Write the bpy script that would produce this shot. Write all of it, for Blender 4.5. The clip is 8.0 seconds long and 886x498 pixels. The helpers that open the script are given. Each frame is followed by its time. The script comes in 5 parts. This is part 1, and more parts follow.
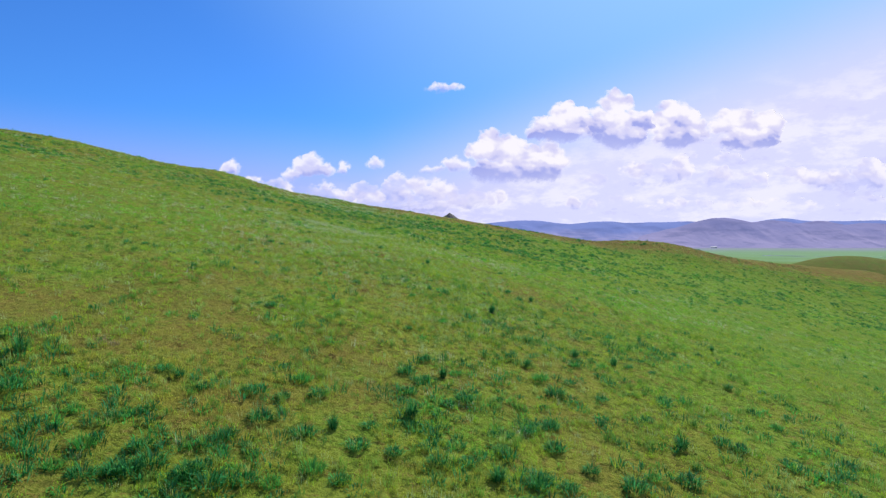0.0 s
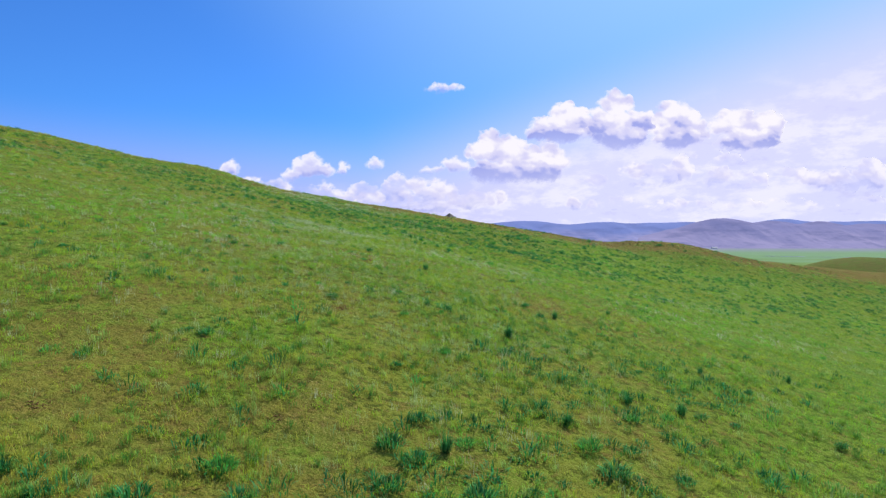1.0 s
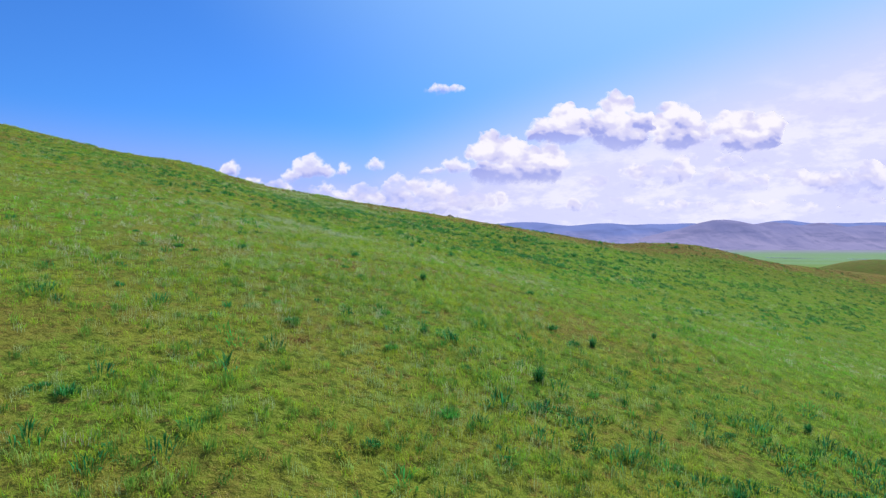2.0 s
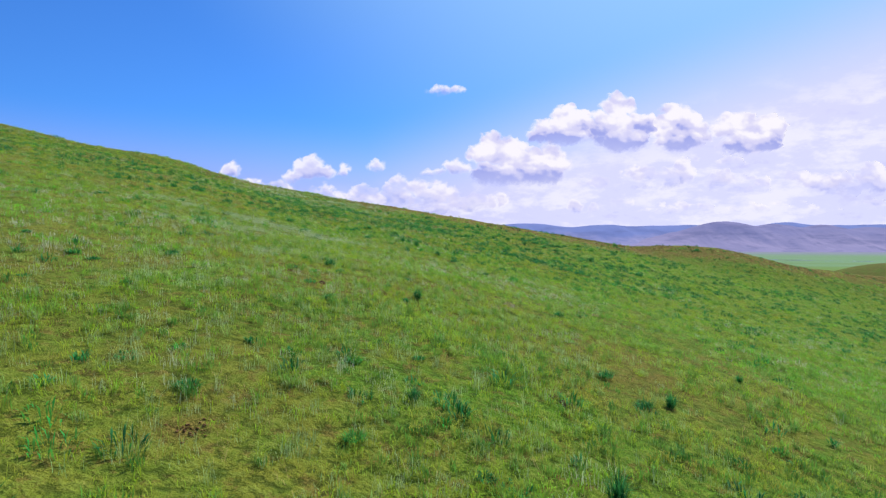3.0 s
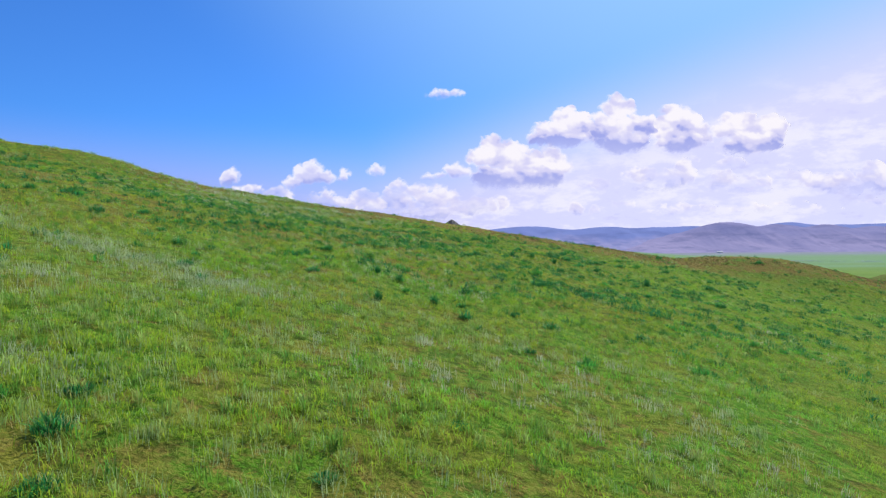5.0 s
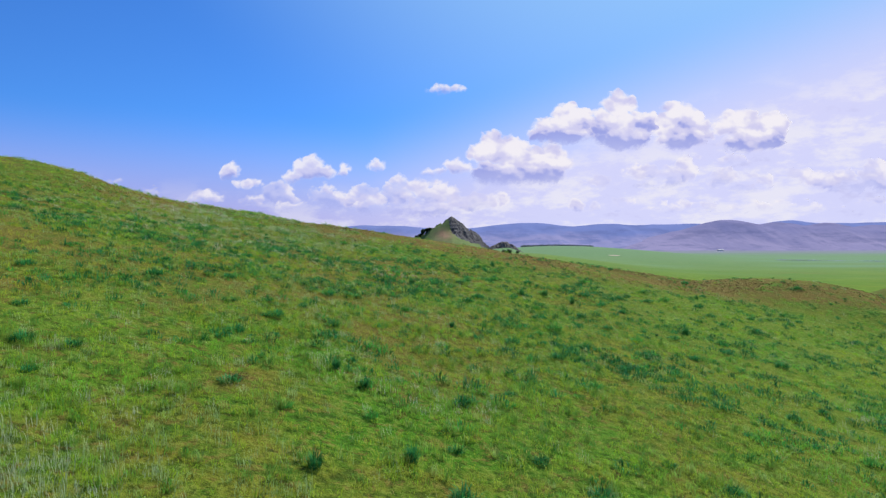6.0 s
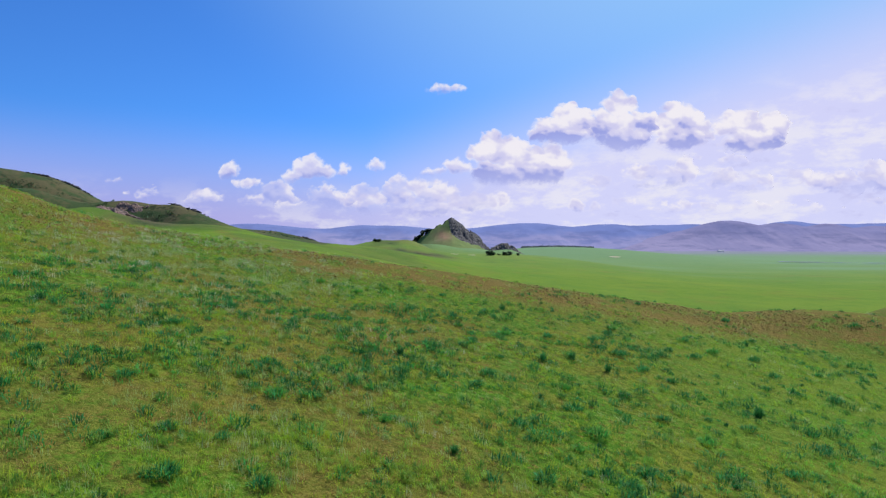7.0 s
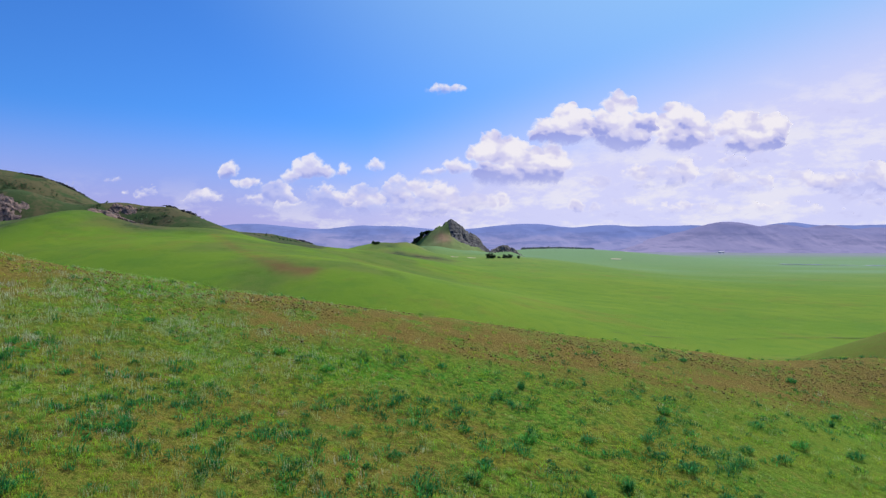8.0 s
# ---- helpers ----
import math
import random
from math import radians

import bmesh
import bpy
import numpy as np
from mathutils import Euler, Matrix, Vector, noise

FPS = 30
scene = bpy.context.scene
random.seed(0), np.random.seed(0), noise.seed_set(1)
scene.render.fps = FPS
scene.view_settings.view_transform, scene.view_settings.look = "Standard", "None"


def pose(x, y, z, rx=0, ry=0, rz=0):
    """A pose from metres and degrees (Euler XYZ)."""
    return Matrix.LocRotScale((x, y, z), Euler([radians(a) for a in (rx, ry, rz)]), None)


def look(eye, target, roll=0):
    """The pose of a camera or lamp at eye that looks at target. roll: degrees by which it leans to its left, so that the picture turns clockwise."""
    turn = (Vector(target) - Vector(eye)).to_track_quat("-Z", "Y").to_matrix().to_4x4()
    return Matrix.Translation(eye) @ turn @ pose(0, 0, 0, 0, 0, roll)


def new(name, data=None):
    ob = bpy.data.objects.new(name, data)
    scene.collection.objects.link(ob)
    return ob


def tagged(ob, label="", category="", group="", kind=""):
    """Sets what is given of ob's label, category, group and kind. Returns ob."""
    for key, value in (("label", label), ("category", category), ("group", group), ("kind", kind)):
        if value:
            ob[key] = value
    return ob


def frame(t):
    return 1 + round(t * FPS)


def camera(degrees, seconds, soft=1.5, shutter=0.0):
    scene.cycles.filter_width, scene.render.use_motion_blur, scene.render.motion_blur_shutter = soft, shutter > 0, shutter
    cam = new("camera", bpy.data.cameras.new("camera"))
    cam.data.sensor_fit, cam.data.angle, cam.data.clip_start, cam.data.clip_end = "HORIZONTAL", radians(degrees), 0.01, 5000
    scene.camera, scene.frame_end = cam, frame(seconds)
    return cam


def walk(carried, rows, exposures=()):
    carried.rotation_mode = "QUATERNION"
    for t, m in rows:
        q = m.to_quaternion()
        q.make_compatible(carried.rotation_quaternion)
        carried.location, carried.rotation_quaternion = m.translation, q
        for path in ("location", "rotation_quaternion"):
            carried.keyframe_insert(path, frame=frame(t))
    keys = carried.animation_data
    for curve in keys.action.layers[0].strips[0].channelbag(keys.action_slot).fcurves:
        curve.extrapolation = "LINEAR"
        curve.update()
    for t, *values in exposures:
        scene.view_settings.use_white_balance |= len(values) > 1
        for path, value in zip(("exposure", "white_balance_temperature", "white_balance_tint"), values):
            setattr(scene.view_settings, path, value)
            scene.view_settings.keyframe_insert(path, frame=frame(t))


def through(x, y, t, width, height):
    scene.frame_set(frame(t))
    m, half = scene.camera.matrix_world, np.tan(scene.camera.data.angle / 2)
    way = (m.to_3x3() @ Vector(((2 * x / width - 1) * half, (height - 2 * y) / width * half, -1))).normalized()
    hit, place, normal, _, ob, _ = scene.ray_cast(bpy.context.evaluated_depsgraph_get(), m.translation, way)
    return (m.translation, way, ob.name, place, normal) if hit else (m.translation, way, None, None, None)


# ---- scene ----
cam = camera(70.0, 8.0, 1.3)
ROWS = [  # seconds, place in metres, yaw, pitch and roll in degrees
    (0.00, 0.003, -0.004, 0.001, 0.000, 0.000, 0.001),
    (0.50, -0.020, 3.350, 0.062, -0.005, 0.013, -0.002),
    (1.00, -0.061, 6.680, 0.124, -0.017, 0.047, 0.001),
    (1.50, -0.099, 9.923, 0.196, -0.020, 0.096, 0.005),
    (2.00, -0.129, 13.043, 0.279, 0.004, 0.152, -0.055),
    (2.50, -0.148, 16.232, 0.385, 0.042, 0.214, -0.161),
    (3.00, -0.159, 19.771, 0.499, 0.067, 0.253, -0.184),
    (3.50, -0.179, 23.650, 0.584, 0.082, 0.294, -0.062),
    (4.00, -0.227, 27.597, 0.658, 0.115, 0.421, 0.185),
    (4.25, -0.249, 29.559, 0.757, 0.137, 0.521, 0.325),
    (4.50, -0.252, 31.511, 0.956, 0.157, 0.606, 0.439),
    (4.75, -0.222, 33.451, 1.299, 0.172, 0.637, 0.491),
    (5.25, -0.077, 37.284, 2.353, 0.182, 0.510, 0.394),
    (5.75, 0.075, 41.056, 3.595, 0.169, 0.278, 0.178),
    (6.00, 0.114, 42.945, 4.184, 0.159, 0.196, 0.095),
    (6.50, 0.129, 46.856, 5.304, 0.139, 0.149, 0.005),
    (7.00, 0.132, 51.051, 6.525, 0.129, 0.164, -0.040),
    (7.50, 0.133, 55.489, 7.825, 0.123, 0.169, -0.086),
    (8.00, 0.088, 60.034, 9.164, 0.085, 0.169, -0.158),
]
walk(cam, [(t, pose(x, y, z, 90 + pitch, roll, yaw)) for t, x, y, z, yaw, pitch, roll in ROWS],
     [(0.0, 0.0), (4.6, 0.0), (6.2, -0.13), (8.0, -0.15)])

# ---- light ----
SUN_AZ, SUN_EL = radians(31), radians(50)  # clockwise from +y, above the horizon
SUN_DIR = Vector((math.cos(SUN_EL) * math.sin(SUN_AZ), math.cos(SUN_EL) * math.cos(SUN_AZ), math.sin(SUN_EL)))
sun = new("sun", bpy.data.lights.new("sun", "SUN"))
sun.data.energy, sun.data.angle, sun.data.color = 5.0, radians(0.6), (1.0, 0.955, 0.88)
sun.matrix_world = look(SUN_DIR * 50, (0, 0, 0))


def node(tree, kind, x=0, y=0, **values):
    n = tree.nodes.new(kind)
    n.location = (x, y)
    for key, value in values.items():
        n.inputs[key].default_value = value
    return n


def mathnode(tree, op, a, b=None, clamp=False):
    n = tree.nodes.new("ShaderNodeMath")
    n.operation, n.use_clamp = op, clamp
    for i, v in enumerate((a, b)):
        if v is None:
            continue
        if isinstance(v, (int, float)):
            n.inputs[i].default_value = v
        else:
            tree.links.new(v, n.inputs[i])
    return n.outputs[0]


def mix(tree, fac, a, b, blend="MIX"):
    n = tree.nodes.new("ShaderNodeMix")
    n.data_type, n.blend_type = "RGBA", blend
    for socket, v in ((n.inputs[0], fac), (n.inputs[6], a), (n.inputs[7], b)):
        if isinstance(v, (int, float)):
            socket.default_value = v
        elif isinstance(v, tuple):
            socket.default_value = (*v, 1)
        else:
            tree.links.new(v, socket)
    return n.outputs[2]


def ramp(tree, value, low, high):
    n = tree.nodes.new("ShaderNodeMapRange")
    n.interpolation_type = "SMOOTHSTEP"
    n.inputs[1].default_value, n.inputs[2].default_value = low, high
    tree.links.new(value, n.inputs[0])
    return n.outputs[0]


def noisetex(tree, vector, scale, detail=4.0, rough=0.55):
    n = node(tree, "ShaderNodeTexNoise", Scale=scale, Detail=detail, Roughness=rough)
    if vector is not None:
        tree.links.new(vector, n.inputs["Vector"])
    return n.outputs["Fac"]


def build_world():
    world = bpy.data.worlds.new("sky")
    world.use_nodes = True
    tree = world.node_tree
    tree.nodes.clear()
    sky = tree.nodes.new("ShaderNodeTexSky")
    sky.sky_type, sky.sun_disc = "NISHITA", False
    sky.sun_elevation, sky.sun_rotation = SUN_EL, SUN_AZ
    sky.altitude, sky.air_density, sky.dust_density, sky.ozone_density = 700, 1.0, 0.6, 2.0
    coord = tree.nodes.new("ShaderNodeTexCoord").outputs["Generated"]
    split = node(tree, "ShaderNodeSeparateXYZ")
    tree.links.new(coord, split.inputs[0])
    # deepen the blue, then thin white haze low down and round the sun
    deep = mix(tree, 1.0, sky.outputs[0], (0.43, 1.03, 1.95), "MULTIPLY")
    dot = tree.nodes.new("ShaderNodeVectorMath")
    dot.operation = "DOT_PRODUCT"
    tree.links.new(coord, dot.inputs[0])
    dot.inputs[1].default_value = SUN_DIR
    glow = ramp(tree, dot.outputs["Value"], 0.60, 0.97)
    # the haze reaches higher towards the sun's side
    height = mathnode(tree, "SUBTRACT", split.outputs[2], mathnode(tree, "MULTIPLY", mathnode(tree, "MAXIMUM", mathnode(tree, "ADD", split.outputs[0], 0.12), 0.0), 0.25))
    low = ramp(tree, height, 0.21, 0.03)
    hazy = mix(tree, mathnode(tree, "MULTIPLY", glow, 0.85), deep, (5.0, 8.6, 12.8))
    side = mathnode(tree, "ADD", mathnode(tree, "MULTIPLY", ramp(tree, split.outputs[0], -0.35, 0.3), 0.05), 0.92)
    hazy = mix(tree, mathnode(tree, "MULTIPLY", low, side), hazy, mix(tree, ramp(tree, split.outputs[0], -0.45, 0.25), (5.9, 5.25, 10.3), (9.0, 9.0, 12.9)))
    # broken veil of cloud low over the horizon
    stretch = tree.nodes.new("ShaderNodeMapping")
    stretch.inputs["Scale"].default_value = (14, 14, 34)
    tree.links.new(coord, stretch.inputs[0])
    puffs = noisetex(tree, stretch.outputs[0], 1.0, 7.0, 0.62)
    veil = mathnode(tree, "MULTIPLY", ramp(tree, puffs, 0.45, 0.62), ramp(tree, height, 0.12, 0.0))
    color = mix(tree, mathnode(tree, "MULTIPLY", veil, 0.75), hazy, (11.4, 11.2, 12.3))
    shade = mathnode(tree, "MULTIPLY", ramp(tree, puffs, 0.40, 0.30), ramp(tree, height, 0.08, -0.02))
    color = mix(tree, mathnode(tree, "MULTIPLY", shade, 0.5), color, (7.2, 7.2, 11.2))
    back = node(tree, "ShaderNodeBackground", Strength=0.081)
    out = tree.nodes.new("ShaderNodeOutputWorld")
    tree.links.new(color, back.inputs[0])
    tree.links.new(back.outputs[0], out.inputs[0])
    scene.world = world


build_world()


# ---- materials ----
def material(name, color, rough=0.9, spread=0.12, scale=3.0, bump=0.0, island=0.0, hue=0.0, specular=0.25):
    """A matt natural surface: a base colour broken by two scales of noise, and by chance from piece to piece."""
    m = bpy.data.materials.new(name)
    m.use_nodes = True
    tree = m.node_tree
    bsdf = tree.nodes["Principled BSDF"]
    bsdf.inputs["Roughness"].default_value = rough
    bsdf.inputs["Specular IOR Level"].default_value = specular
    place = tree.nodes.new("ShaderNodeNewGeometry")
    coarse = noisetex(tree, place.outputs["Position"], scale, 5)
    fine = noisetex(tree, place.outputs["Position"], scale * 9, 3)
    both = mathnode(tree, "ADD", mathnode(tree, "MULTIPLY", coarse, 0.65), mathnode(tree, "MULTIPLY", fine, 0.35))
    value = mathnode(tree, "ADD", mathnode(tree, "MULTIPLY", mathnode(tree, "SUBTRACT", both, 0.5), spread * 8), 1.0)
    if island:
        chance = mathnode(tree, "SUBTRACT", place.outputs["Random Per Island"], 0.5)
        value = mathnode(tree, "ADD", value, mathnode(tree, "MULTIPLY", chance, island * 2))
    hsv = tree.nodes.new("ShaderNodeHueSaturation")
    hsv.inputs["Color"].default_value = (*color, 1)
    tree.links.new(mathnode(tree, "MAXIMUM", value, 0.2), hsv.inputs["Value"])
    if hue:
        shift = mathnode(tree, "ADD", mathnode(tree, "MULTIPLY", mathnode(tree, "SUBTRACT", place.outputs["Random Per Island"], 0.5), hue), 0.5)
        tree.links.new(shift, hsv.inputs["Hue"])
    tree.links.new(hsv.outputs[0], bsdf.inputs["Base Color"])
    if bump:
        b = node(tree, "ShaderNodeBump", Strength=bump, Distance=0.3 / scale)
        tree.links.new(both, b.inputs["Height"])
        tree.links.new(b.outputs[0], bsdf.inputs["Normal"])
    return m


def leafy(name, color, island=0.25, hue=0.05, through=0.35, scale=0.6, spread=0.08, tones=()):
    """Grass and leaves: as above, and light shines through the blades. tones: the colours that clumps differ by, and
    tufts from shaded root to tip.
    """
    m = material(name, color, 0.65, spread, scale, 0, island, hue, 0.08)
    tree = m.node_tree
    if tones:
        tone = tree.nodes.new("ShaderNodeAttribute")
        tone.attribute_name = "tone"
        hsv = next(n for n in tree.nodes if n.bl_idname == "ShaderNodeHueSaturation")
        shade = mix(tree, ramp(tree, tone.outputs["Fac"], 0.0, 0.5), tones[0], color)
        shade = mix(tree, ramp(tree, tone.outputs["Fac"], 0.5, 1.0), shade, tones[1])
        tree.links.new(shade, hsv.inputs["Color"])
    bsdf, out = tree.nodes["Principled BSDF"], tree.nodes["Material Output"]
    thin = tree.nodes.new("ShaderNodeBsdfTranslucent")
    # blades lean every way: light them by the lie of the sward
    normal = tree.nodes.new("ShaderNodeNewGeometry").outputs["Normal"]
    lifted = tree.nodes.new("ShaderNodeVectorMath")
    lifted.operation = "MULTIPLY_ADD"
    tree.links.new(normal, lifted.inputs[0])
    lifted.inputs[1].default_value, lifted.inputs[2].default_value = (0.45, 0.45, 0.45), (0, 0, 0.8)
    unit = tree.nodes.new("ShaderNodeVectorMath")
    unit.operation = "NORMALIZE"
    tree.links.new(lifted.outputs[0], unit.inputs[0])
    tree.links.new(unit.outputs[0], bsdf.inputs["Normal"])
    tree.links.new(bsdf.inputs["Base Color"].links[0].from_socket, thin.inputs[0])
    both = tree.nodes.new("ShaderNodeMixShader")
    both.inputs[0].default_value = through
    tree.links.new(bsdf.outputs[0], both.inputs[1])
    tree.links.new(thin.outputs[0], both.inputs[2])
    tree.links.new(both.outputs[0], out.inputs[0])
    return m


def ground_material():
    m = bpy.data.materials.new("steppe_turf")
    m.use_nodes = True
    tree = m.node_tree
    bsdf = tree.nodes["Principled BSDF"]
    bsdf.inputs["Roughness"].default_value = 0.95
    bsdf.inputs["Specular IOR Level"].default_value = 0.05
    where = tree.nodes.new("ShaderNodeNewGeometry").outputs["Position"]

    def attribute(name):
        n = tree.nodes.new("ShaderNodeAttribute")
        n.attribute_name = name
        return n.outputs["Fac"]

    patches = noisetex(tree, where, 0.11, 5, 0.6)
    clumps = noisetex(tree, where, 1.1, 5, 0.65)
    tussock = noisetex(tree, where, 4.5, 4, 0.65)
    grain = noisetex(tree, where, 17.0, 4, 0.7)
    crumbs = noisetex(tree, where, 48.0, 3, 0.7)
    green = mix(tree, ramp(tree, clumps, 0.42, 0.58), (0.080, 0.152, 0.011), (0.152, 0.180, 0.017))
    green = mix(tree, ramp(tree, patches, 0.46, 0.56), green, (0.066, 0.195, 0.010))
    green = mix(tree, mathnode(tree, "MULTIPLY", ramp(tree, noisetex(tree, where, 0.36, 5, 0.65), 0.50, 0.60), 0.7), green, (0.050, 0.150, 0.010))
    green = mix(tree, mathnode(tree, "MULTIPLY", ramp(tree, noisetex(tree, where, 0.27, 6, 0.68), 0.48, 0.37), 0.55), green, (0.175, 0.148, 0.017))
    # the drier foot and flank of the slope
    green = mix(tree, mathnode(tree, "MULTIPLY", attribute("meagre"), 0.42), green, (0.225, 0.245, 0.032))
    soil = mix(tree, ramp(tree, grain, 0.4, 0.6), (0.090, 0.066, 0.014), (0.235, 0.172, 0.040))
    scatter = mathnode(tree, "MULTIPLY", ramp(tree, noisetex(tree, where, 2.6, 6, 0.7), 0.53, 0.61), 0.8)
    bare = mathnode(tree, "MULTIPLY", attribute("bare"), ramp(tree, noisetex(tree, where, 0.6, 8, 0.8), 0.36, 0.53))
    green = mix(tree, scatter, green, soil)
    # painted sunlit heads and shaded gaps of the tussocks, then finer gaps and stalks
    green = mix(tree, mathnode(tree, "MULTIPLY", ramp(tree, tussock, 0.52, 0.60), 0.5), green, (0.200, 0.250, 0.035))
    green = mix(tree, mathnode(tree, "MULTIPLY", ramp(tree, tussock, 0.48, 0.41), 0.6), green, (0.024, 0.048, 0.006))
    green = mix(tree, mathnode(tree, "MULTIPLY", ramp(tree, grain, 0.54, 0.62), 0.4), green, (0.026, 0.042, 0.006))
    green = mix(tree, mathnode(tree, "MULTIPLY", ramp(tree, crumbs, 0.56, 0.65), 0.35), green, (0.26, 0.24, 0.07))
    # lush flat meadow, with broad faint bands of other plants
    bands = tree.nodes.new("ShaderNodeMapping")
    bands.inputs["Scale"].default_value = (0.005, 0.011, 0.0)
    tree.links.new(where, bands.inputs[0])
    band = noisetex(tree, bands.outputs[0], 1.0, 5, 0.55)
    meadow = mix(tree, ramp(tree, band, 0.35, 0.68), (0.112, 0.206, 0.018), (0.148, 0.228, 0.021))
    meadow = mix(tree, mathnode(tree, "MULTIPLY", ramp(tree, band, 0.60, 0.75), 0.5), meadow, (0.19, 0.22, 0.02))
    meadow = mix(tree, mathnode(tree, "MULTIPLY", ramp(tree, noisetex(tree, where, 0.12, 6, 0.7), 0.5, 0.75), 0.35), meadow, (0.06, 0.13, 0.01))
    meadow = mix(tree, mathnode(tree, "MULTIPLY", ramp(tree, noisetex(tree, where, 0.028, 7, 0.62), 0.46, 0.66), 0.5), meadow, (0.175, 0.250, 0.024))
    meadow = mix(tree, mathnode(tree, "MULTIPLY", ramp(tree, noisetex(tree, where, 0.055, 8, 0.72), 0.47, 0.62), 0.32), meadow, (0.055, 0.150, 0.020))
    meadow = mix(tree, mathnode(tree, "MULTIPLY", ramp(tree, noisetex(tree, where, 0.017, 8, 0.75), 0.52, 0.64), 0.45), meadow, (0.17, 0.155, 0.03))
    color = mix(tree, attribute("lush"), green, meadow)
    color = mix(tree, bare, color, soil)
    scarred = mathnode(tree, "MULTIPLY", attribute("scar"), ramp(tree, noisetex(tree, where, 0.3, 7, 0.75), 0.15, 0.45))
    color = mix(tree, scarred, color, (0.205, 0.112, 0.038))
    # haze over the far plain, painted as paler and then bluish colour
    color = mix(tree, attribute("pale"), color, mix(tree, attribute("haze_blue"), (0.155, 0.265, 0.130), (0.21, 0.22, 0.27)))
    # dry shoulders and stony slopes of the hills
    stony = mix(tree, ramp(tree, noisetex(tree, where, 0.035, 7, 0.75), 0.43, 0.57), (0.050, 0.080, 0.029), (0.106, 0.096, 0.046))
    stony = mix(tree, mathnode(tree, "MULTIPLY", ramp(tree, noisetex(tree, where, 0.06, 7, 0.78), 0.54, 0.61), 0.75), stony, (0.018, 0.028, 0.012))
    color = mix(tree, attribute("dry"), color, stony)
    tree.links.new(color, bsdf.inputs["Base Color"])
    b = node(tree, "ShaderNodeBump", Strength=0.8, Distance=0.16)
    tree.links.new(mathnode(tree, "ADD", mathnode(tree, "MULTIPLY", grain, 0.3), tussock), b.inputs["Height"])
    tree.links.new(b.outputs[0], bsdf.inputs["Normal"])
    return m


def rock_material(name, light, dark, scale):
    m = bpy.data.materials.new(name)
    m.use_nodes = True
    tree = m.node_tree
    bsdf = tree.nodes["Principled BSDF"]
    bsdf.inputs["Roughness"].default_value = 0.92
    where = tree.nodes.new("ShaderNodeNewGeometry").outputs["Position"]
    stretch = tree.nodes.new("ShaderNodeMapping")
    stretch.inputs["Scale"].default_value = (1, 1, 0.35)
    tree.links.new(where, stretch.inputs[0])
    strata = noisetex(tree, stretch.outputs[0], scale, 8, 0.7)
    lichen = noisetex(tree, where, scale * 3.1, 4, 0.6)
    color = mix(tree, ramp(tree, strata, 0.36, 0.64), dark, light)
    color = mix(tree, mathnode(tree, "MULTIPLY", ramp(tree, lichen, 0.58, 0.7), 0.5), color, (0.10, 0.12, 0.04))
    tree.links.new(color, bsdf.inputs["Base Color"])
    b = node(tree, "ShaderNodeBump", Strength=1.0, Distance=0.5 / scale)
    tree.links.new(strata, b.inputs["Height"])
    tree.links.new(b.outputs[0], bsdf.inputs["Normal"])
    return m


def cloud_material():
    """Far vapour: scattered sunlight painted as glow, white billows, bluish grey shade towards the flat base, torn at
    the rim.
    """
    m = bpy.data.materials.new("cumulus")
    m.use_nodes = True
    tree = m.node_tree
    tree.nodes.remove(tree.nodes["Principled BSDF"])
    out = tree.nodes["Material Output"]
    where = tree.nodes.new("ShaderNodeNewGeometry").outputs["Position"]

    def attribute(name):
        n = tree.nodes.new("ShaderNodeAttribute")
        n.attribute_name = name
        return n.outputs["Fac"]

    fine = noisetex(tree, where, 0.030, 6, 0.65)
    dense = mathnode(tree, "ADD", attribute("dense"), mathnode(tree, "MULTIPLY", mathnode(tree, "SUBTRACT", fine, 0.5), 30.0))
    alpha = mathnode(tree, "MULTIPLY", ramp(tree, dense, -6.0, 21.0), attribute("body"))
    mottle = mathnode(tree, "MULTIPLY", mathnode(tree, "SUBTRACT", noisetex(tree, where, 0.011, 6, 0.6), 0.5), 0.5)
    light = mathnode(tree, "ADD", attribute("light"), mottle)
    color = mix(tree, ramp(tree, light, 0.22, 0.62), (0.36, 0.40, 0.84), (0.70, 0.68, 0.95))
    color = mix(tree, ramp(tree, light, 0.62, 1.06), color, (0.98, 0.94, 1.0))
    glow = node(tree, "ShaderNodeEmission", Strength=1.0)
    tree.links.new(color, glow.inputs[0])
    clear = tree.nodes.new("ShaderNodeBsdfTransparent")
    both = tree.nodes.new("ShaderNodeMixShader")
    tree.links.new(alpha, both.inputs[0])
    tree.links.new(clear.outputs[0], both.inputs[1])
    tree.links.new(glow.outputs[0], both.inputs[2])
    tree.links.new(both.outputs[0], out.inputs[0])
    return m


